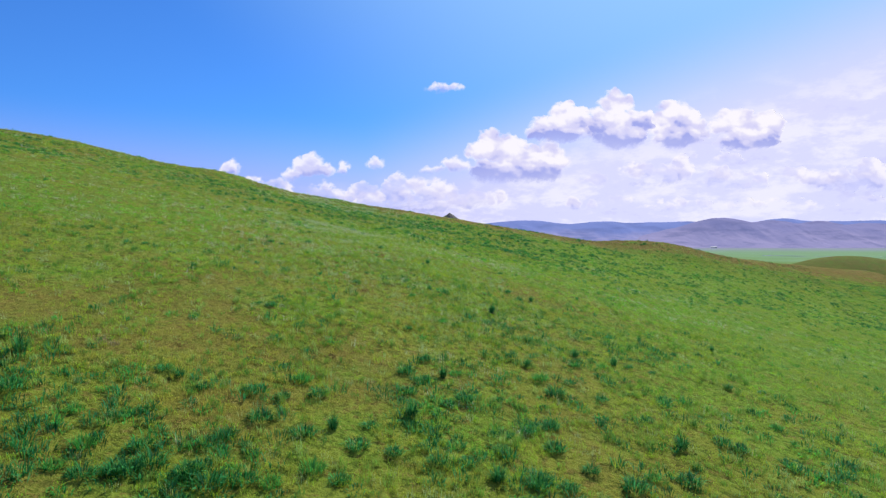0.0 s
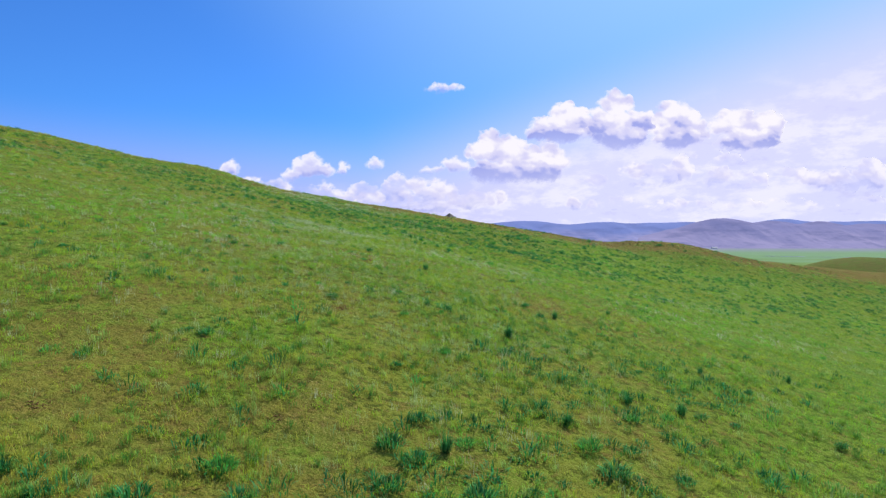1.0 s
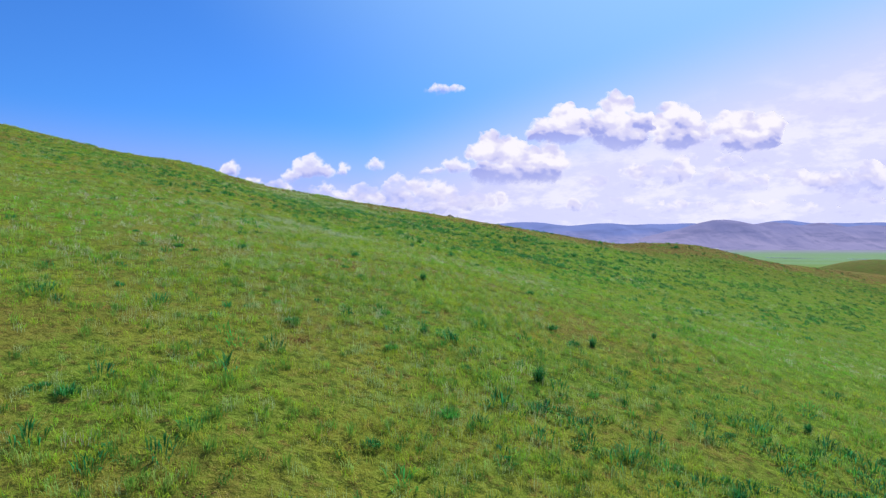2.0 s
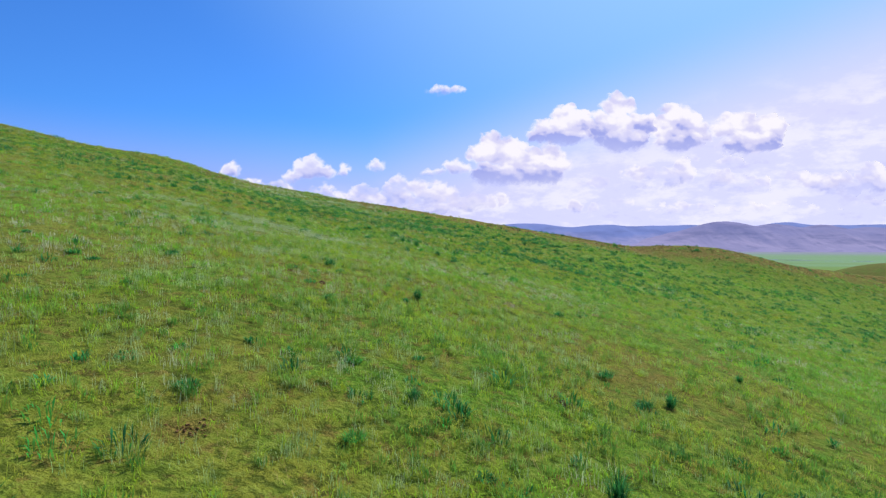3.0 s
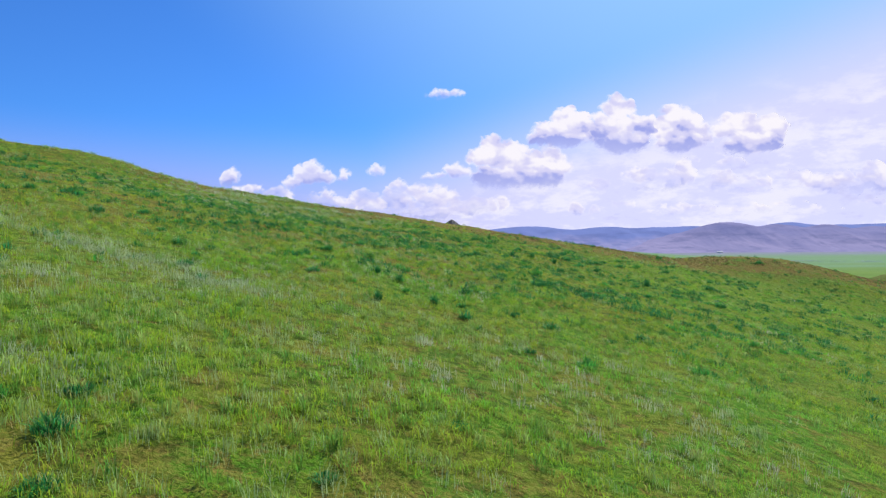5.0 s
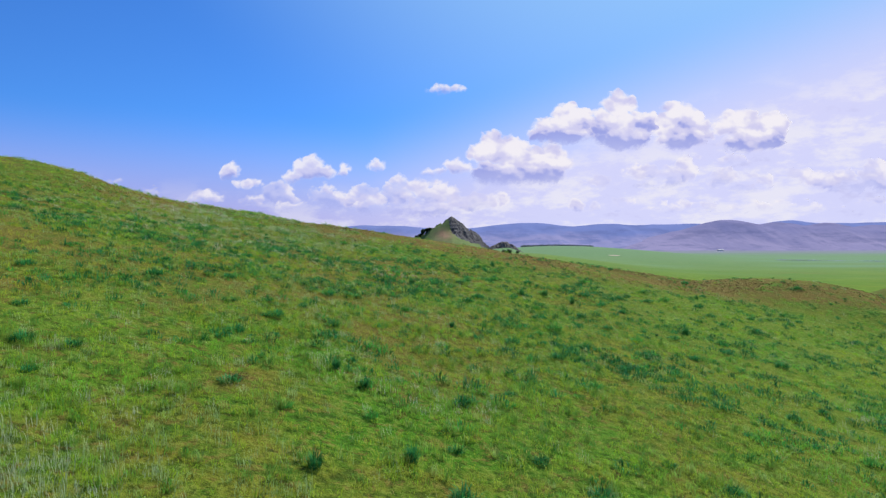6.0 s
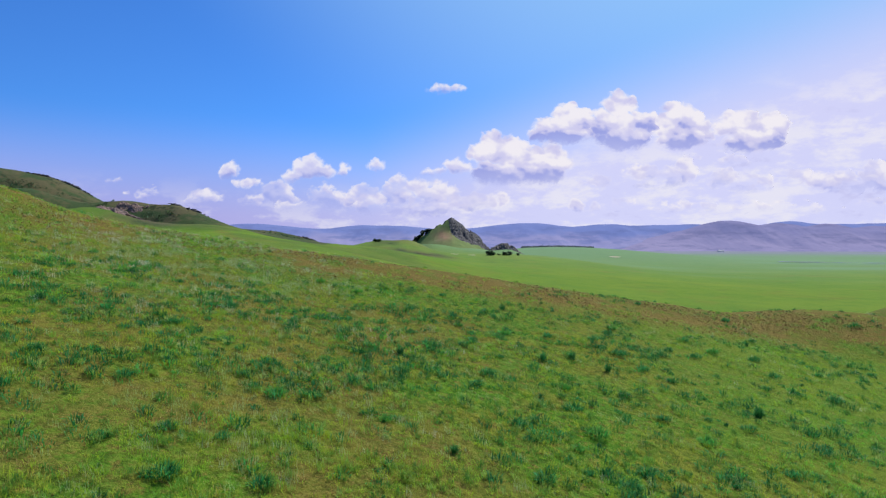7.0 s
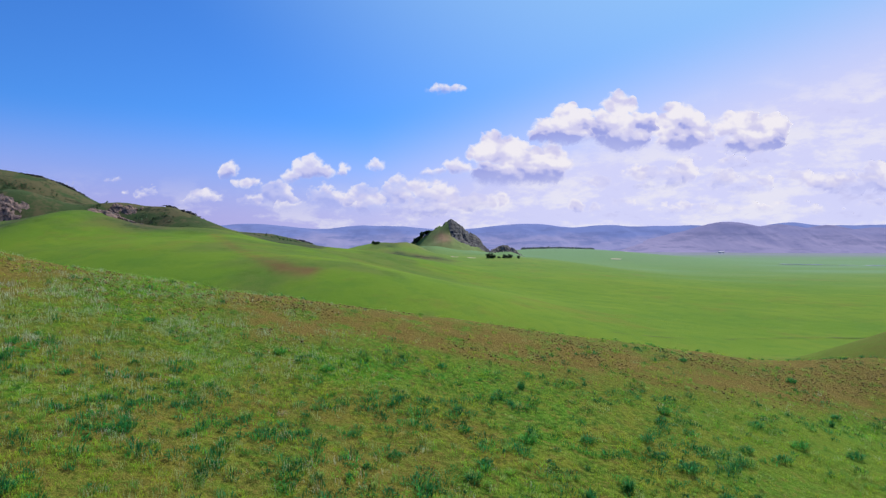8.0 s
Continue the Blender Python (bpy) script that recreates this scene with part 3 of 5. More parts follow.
def cloud(domes, floor, seed, label):
    """A far cumulus front: domes (middle x, z, half width, half height), each heaped up of billows, flat underneath."""
    rng = random.Random(seed)
    gap = 5.0
    low, big = label == LOW, label == BIG
    x0, x1 = min(d[0] - 1.5 * d[2] for d in domes) - 40, max(d[0] + 1.5 * d[2] for d in domes) + 40
    z0, z1 = floor - 40, max(d[1] + 1.5 * d[3] for d in domes) + 40
    xs, zs = np.arange(x0, x1 + gap, gap), np.arange(z0, z1 + gap, gap)
    x, z = np.meshgrid(xs, zs)
    wx, wz = x, z
    for size, much, k in ((95, 34, 0), (34, 15, 31), (13, 6, 63)):
        wx = wx + much * (fbm(x / size, z / size, seed, 4, seed + k) - 0.5) * 1.6
        wz = wz + much * (fbm(x / size + 50, z / size, seed, 4, seed + k + 9) - 0.5) * 1.6
    dense, bulge, lit = np.full_like(x, -30.0), np.zeros_like(x), np.full_like(x, 0.55)

    def heap(lx, lz, lw, lh, front, firm):
        """One billow: it hides what lies behind it, bright above and dim below."""
        c = slice(max(0, int((lx - 1.5 * lw - 30 - x0) / gap)), int((lx + 1.5 * lw + 30 - x0) / gap) + 1)
        r = slice(max(0, int((lz - 1.5 * lh - 30 - z0) / gap)), int((lz + 1.5 * lh + 30 - z0) / gap) + 1)
        dx, dz = (wx[r, c] - lx) / lw, (wz[r, c] - lz) / lh
        q = np.sqrt(dx * dx + dz * dz)
        inside = (1 - q) * min(lh, 60.0)
        dense[r, c] = np.maximum(dense[r, c], inside)
        bulge[r, c] = np.maximum(bulge[r, c], np.where(q < 1, front + 0.3 * lw * np.sqrt(np.clip(1 - q * q, 0, 1)), 0))
        cover = step(inside, 0, 0.30 * min(lh, 60.0) + 3) * firm
        lit[r, c] = lit[r, c] * (1 - cover) + cover * np.clip(0.50 + 0.70 * dz + 0.20 * dx, -0.1, 1.1)

    for cx, cz, w, h in sorted(domes, key=lambda d: -d[1]):
        heap(cx, cz, w * 0.92, h * 0.92, 0.0, 0.85)
        children = []
        for _ in range(9):
            a, r, s1 = rng.uniform(-0.5, math.pi + 0.5), rng.uniform(0.35, 0.80), rng.uniform(0.28, 0.52)
            size = (w * h) ** 0.5 * s1
            children.append((cx + r * math.cos(a) * w, cz + r * math.sin(a) * h, size * 1.1, size * 0.9))
        for bx, bz, bw, bh in sorted(children, key=lambda d: -d[1]):
            heap(bx, bz, bw, bh, w * 0.2, 0.5)
            for _ in range(4):
                a, r, s2 = rng.uniform(-0.4, math.pi + 0.4), rng.uniform(0.5, 0.98), rng.uniform(0.26, 0.46)
                heap(bx + r * math.cos(a) * bw, bz + r * math.sin(a) * bh, bw * s2, bh * s2, w * 0.25, 0.34)
    bulge = bulge + 16 * (fbm(x / 60, z / 60, seed, 4, seed + 17) - 0.5)
    flat = z - floor + 30 * (fbm(x / 60, z / 90, seed, 4, seed + 4) - 0.5)
    dense = np.minimum(dense, flat * (0.24 if low else 0.42))
    if low:
        dense = dense - 16 * step(fbm(x / 90, z / 60, seed, 4, seed + 51), 0.45, 0.62)
    # how high in its own column of cloud each place lies
    top = np.where(dense > 0, z, floor).max(0)
    top = np.convolve(np.pad(top, 12, "edge"), np.ones(25) / 25, "valid")
    lift = np.clip((z - floor + 60 * (fbm(x / 70, z / 50, seed, 4, seed + 23) - 0.5)) / np.maximum(top[None, :] - floor, 50), 0, 1.2)
    edge = 0.35 * step(dense, 16, 0) * step(lift, 0.1, 0.45)
    shade = fbm(x / 130, z / 85, seed, 4, seed + 71) - 0.5
    # painted light: bright tops and rims, dim bases
    light = 0.66 * lit + (0.60 if big else 0.5) * step(lift, 0.05, 0.75) + edge + (1.5 if big else 1.0 if low else 0.7) * shade - (0.14 if big else 0.12 if low else -0.06)
    for _ in range(2):
        for f in (light, bulge):
            f[1:-1, 1:-1] = (2 * f[1:-1, 1:-1] + f[:-2, 1:-1] + f[2:, 1:-1] + f[1:-1, :-2] + f[1:-1, 2:]) / 6
    y = CLOUD_DEPTH + seed * 3 - bulge
    faces = grid_faces(len(zs), len(xs))
    faces = faces[dense.ravel()[faces].max(1) > -16]
    used, faces = np.unique(faces, return_inverse=True)
    me = mesh_of("cloud", (EYE + (np.stack([x.ravel(), y.ravel(), z.ravel()], 1) - EYE) * SET_BACK)[used], faces.reshape(-1, 4), CLOUD, True)
    body = np.clip(0.34 + 0.75 * lift, 0, 0.86) * (0.5 + 0.5 * step(shade, -0.12, 0.10)) if low else np.clip(0.62 + 0.9 * lift, 0, 0.97 if big else 0.86)
    for name, values in (("dense", dense), ("light", light), ("body", body)):
        me.attributes.new(name, "FLOAT", "POINT").data.foreach_set("value", values.ravel()[used].astype(np.float32))
    return tagged(new("cloud", me), label, "cloud", "clouds over the plain", "structure")


def sky_cloud(domes, floor, seed, label):
    """The same, from angles: right of ahead and above level, in thousandths, as seen from the walk's end."""
    k = (CLOUD_DEPTH - EYE[1]) / 1000
    cloud([(x * k, z * k + EYE[2], w * k, h * k) for x, z, w, h in domes], floor * k + EYE[2], seed, label)


sky_cloud([(84, 160, 39, 29), (56, 156, 23, 18), (124, 132, 55, 32), (169, 142, 29, 36), (157, 122, 39, 21), (84, 120, 45, 20)], 102, 1, BIG)
sky_cloud([(191, 212, 27, 23), (169, 190, 36, 20), (218, 195, 30, 23), (191, 178, 46, 14)], 163, 2, BIG)
sky_cloud([(274, 227, 29, 23), (267, 193, 39, 29), (316, 200, 30, 21), (281, 174, 46, 18)], 152, 3, BIG)
sky_cloud([(376, 206, 39, 30), (359, 182, 29, 20), (402, 186, 20, 23), (374, 172, 43, 14)], 152, 4, BIG)
sky_cloud([(461, 197, 32, 27), (509, 188, 37, 25), (486, 170, 55, 18)], 143, 5, BIG)
sky_cloud([(18, 132, 23, 13), (-16, 125, 23, 6)], 119, 6, SMALL)
sky_cloud([(-7, 257, 23, 8), (18, 257, 16, 6)], 249, 7, SMALL)
sky_cloud([(-343, 125, 19, 15)], 111, 8, SMALL)
sky_cloud([(-215, 129, 30, 21), (-188, 126, 18, 13), (-242, 117, 21, 10)], 107, 9, SMALL)
sky_cloud([(-159, 131, 9, 13)], 118, 10, SMALL)
sky_cloud([(-110, 136, 16, 11)], 127, 11, SMALL)
sky_cloud([(-527, 111, 13, 4)], 107, 12, SMALL)
sky_cloud([(-309, 106, 30, 9), (-268, 95, 34, 20), (-255, 79, 23, 20)], 59, 13, LOW)
sky_cloud([(-382, 84, 32, 15), (-402, 78, 20, 8)], 70, 14, LOW)
sky_cloud([(-309, 79, 23, 11)], 66, 15, LOW)
sky_cloud([(-194, 88, 27, 25), (-166, 75, 36, 14), (-219, 70, 45, 9)], 63, 16, LOW)
sky_cloud([(-130, 84, 39, 18), (-112, 66, 36, 14)], 52, 17, LOW)
sky_cloud([(-45, 104, 57, 12), (-76, 84, 39, 18), (-10, 88, 36, 21), (44, 75, 39, 18), (-36, 65, 62, 14)], 47, 18, LOW)
sky_cloud([(94, 82, 11, 14)], 61, 19, SMALL)
sky_cloud([(252, 109, 21, 14), (227, 102, 18, 9)], 96, 20, LOW)
sky_cloud([(209, 74, 13, 13)], 61, 21, SMALL)
sky_cloud([(285, 72, 27, 14), (249, 65, 20, 9)], 57, 22, LOW)
sky_cloud([(316, 124, 30, 16), (340, 113, 48, 16), (383, 129, 27, 21)], 95, 23, LOW)
sky_cloud([(401, 141, 39, 9), (446, 143, 45, 7)], 136, 24, LOW)
sky_cloud([(444, 115, 25, 18), (495, 109, 37, 16), (473, 102, 45, 11)], 93, 25, LOW)
sky_cloud([(593, 115, 46, 14), (638, 106, 41, 20), (696, 116, 41, 25)], 82, 26, LOW)
sky_cloud([(352, 66, 39, 8), (401, 70, 36, 9), (450, 65, 45, 8)], 59, 27, LOW)
sky_cloud([(531, 70, 50, 8), (611, 65, 54, 7), (682, 74, 45, 11)], 61, 28, LOW)
sky_cloud([(-474, 93, 23, 12), (-503, 84, 25, 8)], 75, 29, LOW)
sky_cloud([(-601, 104, 11, 8)], 95, 30, LOW)


# ---- the rock pyramid, the crags on the hills, trees and specks of the far plain ----
PEAK = (10.0, 965.0, 55.0)
SKYLINE = [(-78, 12), (-62, 17), (-50, 22), (-38, 32), (-20, 43), (-8, 50.5), (0, 55), (6, 52), (20, 43.5), (32, 34), (44, 23), (52, 13), (62, 6), (80, 2)]


def hill_side(x, y):
    """The height of the rock hill's even sides."""
    u, v = np.asarray(x, float) - PEAK[0], np.asarray(y, float) - PEAK[1]
    along, high = [p[0] for p in SKYLINE], [p[1] for p in SKYLINE]
    broad = sum(np.interp(u + k, along, high) for k in (-24, -12, 0, 12, 24)) / 5
    round_off = step(np.abs(v), 3, 30)
    line = np.interp(u, along, high) * (1 - round_off) + broad * round_off
    fall = np.where(v < 0, 0.52 * np.abs(v), 0.8 * np.abs(v))
    return np.maximum(line - fall * (1.05 - 0.25 * step(np.abs(v), 20, 60)), land(x, y) - 14)


def hill_turf_material():
    """Dry turf, with a worn tan flank below the crag."""
    m = material("hill_turf", (0.145, 0.165, 0.052), 0.95, 0.12, 0.09)
    tree = m.node_tree
    worn = tree.nodes.new("ShaderNodeAttribute")
    worn.attribute_name = "worn"
    hsv = next(n for n in tree.nodes if n.bl_idname == "ShaderNodeHueSaturation")
    tree.links.new(mix(tree, worn.outputs["Fac"], (0.140, 0.200, 0.050), (0.25, 0.150, 0.080)), hsv.inputs["Color"])
    return m


def rock_hill():
    """A steep hill: a turf-clad flank, and a broken face of upright dark slabs under its crest."""
    cx, cy, top = PEAK
    xs, ys = np.arange(-84, 84.1, 1.2), np.concatenate([np.arange(-122, -40, 1.6), np.arange(-40, 6, 1.0), np.arange(6, 60, 3.0)])
    u, v = np.meshgrid(xs, ys)
    x, y = u + cx, v + cy
    z = hill_side(x, y)
    slab = fbm(u / 13, v / 20, 0, 5, 61, 0.6)
    ribs = np.abs(fbm(u / 8 + v / 20, v / 26, 0, 4, 67, 0.6) - 0.5) * 2
    # the face starts at the peak, and its foot slants down along the flank
    foot = np.interp(u, [-30, -4, 0, 10, 28, 50, 58], [60, 44, 29, 23, 17, 10, 6]) + 7 * (slab - 0.5)
    rocky = step(z - foot, -0.8, 0.8) * step(u + 8 * (slab - 0.5), -6, -1.5) * step(u, 60, 54)
    rim = step(z - np.interp(u, [p[0] for p in SKYLINE], [p[1] for p in SKYLINE]) + 2.5 + 3 * slab, 0, 1.0) * step(u, -44, -36) * step(fbm(u / 6, v / 6, 0, 3, 75), 0.42, 0.55)
    rocky = np.maximum(rocky, rim * (u < 0))
    ledge = (np.floor((z + 8 * slab) / 5.0) * 5.0 - 8 * slab - z) * 0.3
    z = z + rocky * (ledge + 1.2 - 5.5 * ribs + 8 * (slab - 0.5)) * step(top - z, 0, 14) + (1 - rocky) * 1.6 * (slab - 0.5)
    hill = new("rock_hill", None)
    hill.location = (cx, cy, float(land(cx, cy)))
    verts = np.stack([x.ravel(), y.ravel(), z.ravel()], 1) - np.array(hill.location)
    faces = grid_faces(len(ys), len(xs))
    stone = rocky.ravel()[faces].mean(1) > 0.5
    worn = np.exp(-((u + 12) / 13) ** 2 - ((z - 27) / 9) ** 2) * (0.5 + fbm(u / 7, v / 7, 0, 4, 81))
    for name, pick, mat in (("crag_face", stone, CRAG), ("turf_slope", ~stone, hill_turf_material())):
        me = mesh_of(name, verts, faces[pick], mat, name == "turf_slope")
        me.attributes.new("worn", "FLOAT", "POINT").data.foreach_set("value", np.clip(worn, 0, 1).ravel().astype(np.float32))
        ob = new(name, me)
        ob.parent = hill
    tagged(hill, "steep pointed hill of dark bare rock with one grassy side", "rocky hill")


rock_hill()


def block_mesh(mat, seed):
    """One angular block of rock, about two metres across."""
    rng = random.Random(seed)
    bm = bmesh.new()
    made = [bm.verts.new((rng.uniform(-1, 1), rng.uniform(-0.8, 0.8), rng.uniform(-0.9, 1))) for _ in range(16)]
    res = bmesh.ops.convex_hull(bm, input=made)
    bmesh.ops.delete(bm, geom=[v for v in res["geom_interior"] if isinstance(v, bmesh.types.BMVert)], context="VERTS")
    me = bpy.data.meshes.new("rock")
    bm.to_mesh(me)
    bm.free()
    me.materials.append(mat)
    return me


BLOCKS = {mat.name: [block_mesh(mat, 40 + i) for i in range(9)] for mat in (CRAG, STONE, BOULDER)}


def outcrop(x, y, long, high, deep, mat, seed, label, turn=0.0, count=30, hump_too=False):
    """A crag of many angular blocks leaning together on the slope."""
    rng = random.Random(seed)
    z0 = float(land(x, y))
    root = new("rock_outcrop", None)
    root.location = (x, y, z0)
    if hump_too:
        # the bedrock: a broken hump, ledge over ledge
        u, v = np.meshgrid(np.linspace(-1, 1, 60), np.linspace(-1, 1, 36))
        sx, sy = u * long * 1.05, v * deep * 1.2
        gx, gy = x + sx, y + sy
        rough = fbm(gx / (0.22 * long), gy / (0.22 * long), seed, 6, seed + 61, 0.65)
        hump = np.clip(1.0 - np.hypot(u, v) + 1.9 * (rough - 0.5), 0, 1) * (1.15 - 0.4 * u)
        hump = 0.4 * hump + 0.6 * np.floor(hump * 4 + 3 * (rough - 0.5)) / 4
        gz = land(gx, gy) - z0 + high * hump - 0.15 * high
        base = new("bedrock", mesh_of("bedrock", np.stack([sx.ravel(), sy.ravel(), gz.ravel()], 1), grid_faces(36, 60), mat))
        base.parent = root
    for i in range(count):
        bx, by = rng.gauss(0, 0.36) * long, rng.gauss(0, 0.3) * deep
        tall = high * rng.uniform(0.25, 0.7) * max(0.25, 1 - abs(bx) / long)
        wide = rng.uniform(0.05, 0.15) * long
        gx, gy = bx * math.cos(turn) - by * math.sin(turn), bx * math.sin(turn) + by * math.cos(turn)
        rock = new("rock", rng.choice(BLOCKS[mat.name]))
        rock.parent = root
        rock.matrix_basis = pose(gx, gy, float(land(x + gx, y + gy)) - z0, rng.uniform(-14, 14), rng.uniform(-14, 14), rng.uniform(0, 360)) @ Matrix.Diagonal((wide, wide, tall, 1))
    return tagged(root, label, "rock outcrop", "crags on the hills")


DARK = "dark jagged crag on the crest of a grassy hill"
BROWN = "reddish brown jumbled rocks on a green hillside"
outcrop(-325, 514, 19, 2.9, 11, BOULDER, 1, BROWN, count=60, hump_too=True)
outcrop(-302, 514, 12, 1.4, 8, BOULDER, 2, BROWN)
outcrop(-199, 436, 13, 2.4, 7, BOULDER, 3, BROWN, count=40, hump_too=True)
outcrop(-188, 433, 12, 1.6, 6, BOULDER, 4, BROWN)
outcrop(-255, 566, 12, 3.6, 6, BOULDER, 11, "grey mauve rock face below a grassy ridge", count=36, hump_too=True)
outcrop(-422, 716, 20, 2.4, 7, CRAG, 5, DARK, 0.3, 44)
outcrop(-399, 727, 18, 2.6, 7, CRAG, 6, DARK, 0.3, 40)
outcrop(-383, 729, 9, 2.0, 6, CRAG, 12, DARK, 0.2)
outcrop(-223, 577, 11, 1.8, 6, CRAG, 7, DARK, -0.4, 40)
outcrop(-204, 567, 13, 2.0, 6, CRAG, 13, DARK, -0.4, 40)
outcrop(-104, 528, 8, 2.6, 6, CRAG, 8, DARK)
outcrop(79, 918, 20, 6, 14, STONE, 9, "grey leaning crag at the foot of a rocky hill", count=40, hump_too=True)
outcrop(94, 914, 14, 3.5, 10, STONE, 10, "grey leaning crag at the foot of a rocky hill", hump_too=True)


def tree(x, y, tall, wide, seed, label, z=None):
    rng = random.Random(seed)
    root = new("tree", None)
    root.location = (x, y, (float(land(x, y)) if z is None else z) - 0.1)
    bm = bmesh.new()
    bmesh.ops.create_cone(bm, cap_ends=True, segments=8, radius1=tall * 0.05, radius2=tall * 0.02, depth=tall * 0.6, matrix=Matrix.Translation((0, 0, tall * 0.3)))
    for i in range(6):
        a = rng.uniform(0, 6.28)
        bmesh.ops.create_cone(bm, cap_ends=True, segments=5, radius1=tall * 0.018, radius2=tall * 0.006, depth=tall * 0.45,
                              matrix=Matrix.Translation((math.cos(a) * tall * 0.12, math.sin(a) * tall * 0.12, tall * 0.5)) @ pose(0, 0, 0, 0, 38, math.degrees(a)))
    part("trunk", bm, BARK, root)
    r = np.random.default_rng(seed)
    n = 900
    lobes = np.array([(rng.uniform(-0.6, 0.6) * wide, rng.uniform(-0.5, 0.5) * wide, tall * rng.uniform(0.22, 0.78)) for _ in range(9)])
    pick = lobes[r.integers(0, 9, n)]
    d = r.normal(size=(n, 3))
    d /= np.linalg.norm(d, axis=1)[:, None]
    mid = pick + d * r.uniform(0.5, 1, (n, 1)) * np.array([wide * 0.42, wide * 0.42, tall * 0.24])
    mid[:, 2] = np.maximum(mid[:, 2], tall * 0.12)
    s = r.uniform(0.05, 0.1, (n, 1)) * tall
    a, b = r.normal(size=(n, 3)), r.normal(size=(n, 3))
    verts = np.stack([mid - a * s * 0.6, mid + b * s * 0.6, mid + a * s * 0.6, mid - b * s * 0.6], 1).reshape(-1, 3)
    crown = new("crown", mesh_of("crown", verts, np.arange(4 * n).reshape(n, 4), LEAF))
    crown.parent = root
    return tagged(root, label, "tree", "trees on the meadow")


GROVE = "dark green bushy tree standing alone on the meadow"
for i, (x, y, tall, wide) in enumerate([(46, 698, 5.4, 4.0), (50, 697, 4.4, 3.4), (56, 703, 2.4, 2.4), (63, 708, 4.4, 3.4), (68, 712, 4.6, 3.4), (77, 716, 3.2, 2.2)]):
    tree(x, y, tall, wide, 100 + i, GROVE)
for i, (x, y, tall, wide) in enumerate([(-67, 668, 4, 3), (-64, 668, 3.2, 3)]):
    tree(x, y, tall, wide, 120 + i, GROVE)
for i, (x, y, tall, wide) in enumerate([(-40, 960, 8, 4), (-36, 961, 7, 4), (-44, 960, 6, 3.5), (-31, 961, 9, 4), (-26, 962, 7, 3.5), (-22, 962, 5, 3)]):
    tree(x, y, tall, wide, 130 + i, "dark green bushy tree on the flank of a rocky hill", float(hill_side(x, y)))


def far_wood(x_from, x_to, y, tall, seed):
    """A belt of trees so far off that it reads as one dark line."""
    r = np.random.default_rng(seed)
    n = 2600
    x, yy = r.uniform(x_from, x_to, n), y + r.normal(0, 8, n)
    high = tall * (0.55 + 0.45 * fbm(x / 25, yy / 25, 0, 3, seed))
    mid = np.stack([x, yy, land(x, yy) + r.uniform(0, 1, n) * high], 1)
    a, b = r.normal(size=(n, 3)) * 1.3, r.normal(size=(n, 3)) * 1.3
    verts = np.stack([mid - a, mid + b, mid + a, mid - b], 1).reshape(-1, 3)
    me = mesh_of("far_wood", verts, np.arange(4 * n).reshape(n, 4), FAR_LEAF)
    return tagged(new("far_wood", me), "dark belt of far trees at the edge of the plain", "wood", kind="stuff")


far_wood(172, 330, 1460, 2.6, 5)


def hill_scrub(spots, seed):
    """Low dark scrub in patches on the hillsides: middle x and y, half widths, how many sprays."""
    r = np.random.default_rng(seed)
    x = np.concatenate([r.normal(cx, wx, n) for cx, cy, wx, wy, n in spots])
    y = np.concatenate([r.normal(cy, wy, n) for cx, cy, wx, wy, n in spots])
    keep = fbm(x / 6, y / 9, 0, 4, seed) > 0.47
    x, y = x[keep], y[keep]
    n = len(x)
    mid = np.stack([x, y, land(x, y) + r.uniform(0.0, 0.7, n)], 1)
    a, b = r.normal(size=(n, 3)) * 0.4, r.normal(size=(n, 3)) * 0.4
    verts = np.stack([mid - a, mid + b, mid + a, mid - b], 1).reshape(-1, 3)
    me = mesh_of("hill_scrub", verts, np.arange(4 * n).reshape(n, 4), SCRUB)
    return tagged(new("hill_scrub", me), "low dark green scrub in patches on the hillsides", "scrub", kind="stuff")


SCRUB = leafy("scrub_leaf", (0.055, 0.098, 0.042), 0.3, 0.05)
hill_scrub([(-418, 664, 11, 7, 420), (-402, 668, 7, 5, 260), (-373, 677, 8, 6, 120), (-273, 562, 8, 4, 220),
            (-231, 554, 5, 4, 90), (-220, 544, 6, 5, 130), (-124, 512, 10, 8, 160)], 9)


def draped(name, outline, mat, label, category, lift=0.15):
    """A thin skin that follows the ground, from rows of points across it."""
    rows = np.array(outline)
    n, k = rows.shape[:2]
    x, y = rows[..., 0].ravel(), rows[..., 1].ravel()
    me = mesh_of(name, np.stack([x, y, land(x, y) + lift], 1), grid_faces(n, k), mat, True)
    return tagged(new(name, me), label, category, kind="structure")


def strip(x_from, x_to, y_at, half, n, seed):
    rows = []
    for i in range(n):
        t = i / (n - 1)
        x = x_from + (x_to - x_from) * t
        y = y_at(x)
        w = half * max(0.04, 2.2 * float(value_noise(t * 23, seed)) - 0.45)
        rows.append([(x, y - w), (x, y - w * 0.3), (x, y + w * 0.3), (x, y + w)])
    return rows


def blot(cx, cy, rx, ry, seed):
    a = np.linspace(0, 2 * math.pi, 30)
    rows = []
    for t in (0.02, 0.5, 1.0):
        k = t * (0.75 + 0.5 * value_noise(np.cos(a) * 1.5 + seed, np.sin(a) * 1.5))
        rows.append(np.stack([cx + rx * k * np.cos(a), cy + ry * k * np.sin(a)], 1).tolist())
    return rows


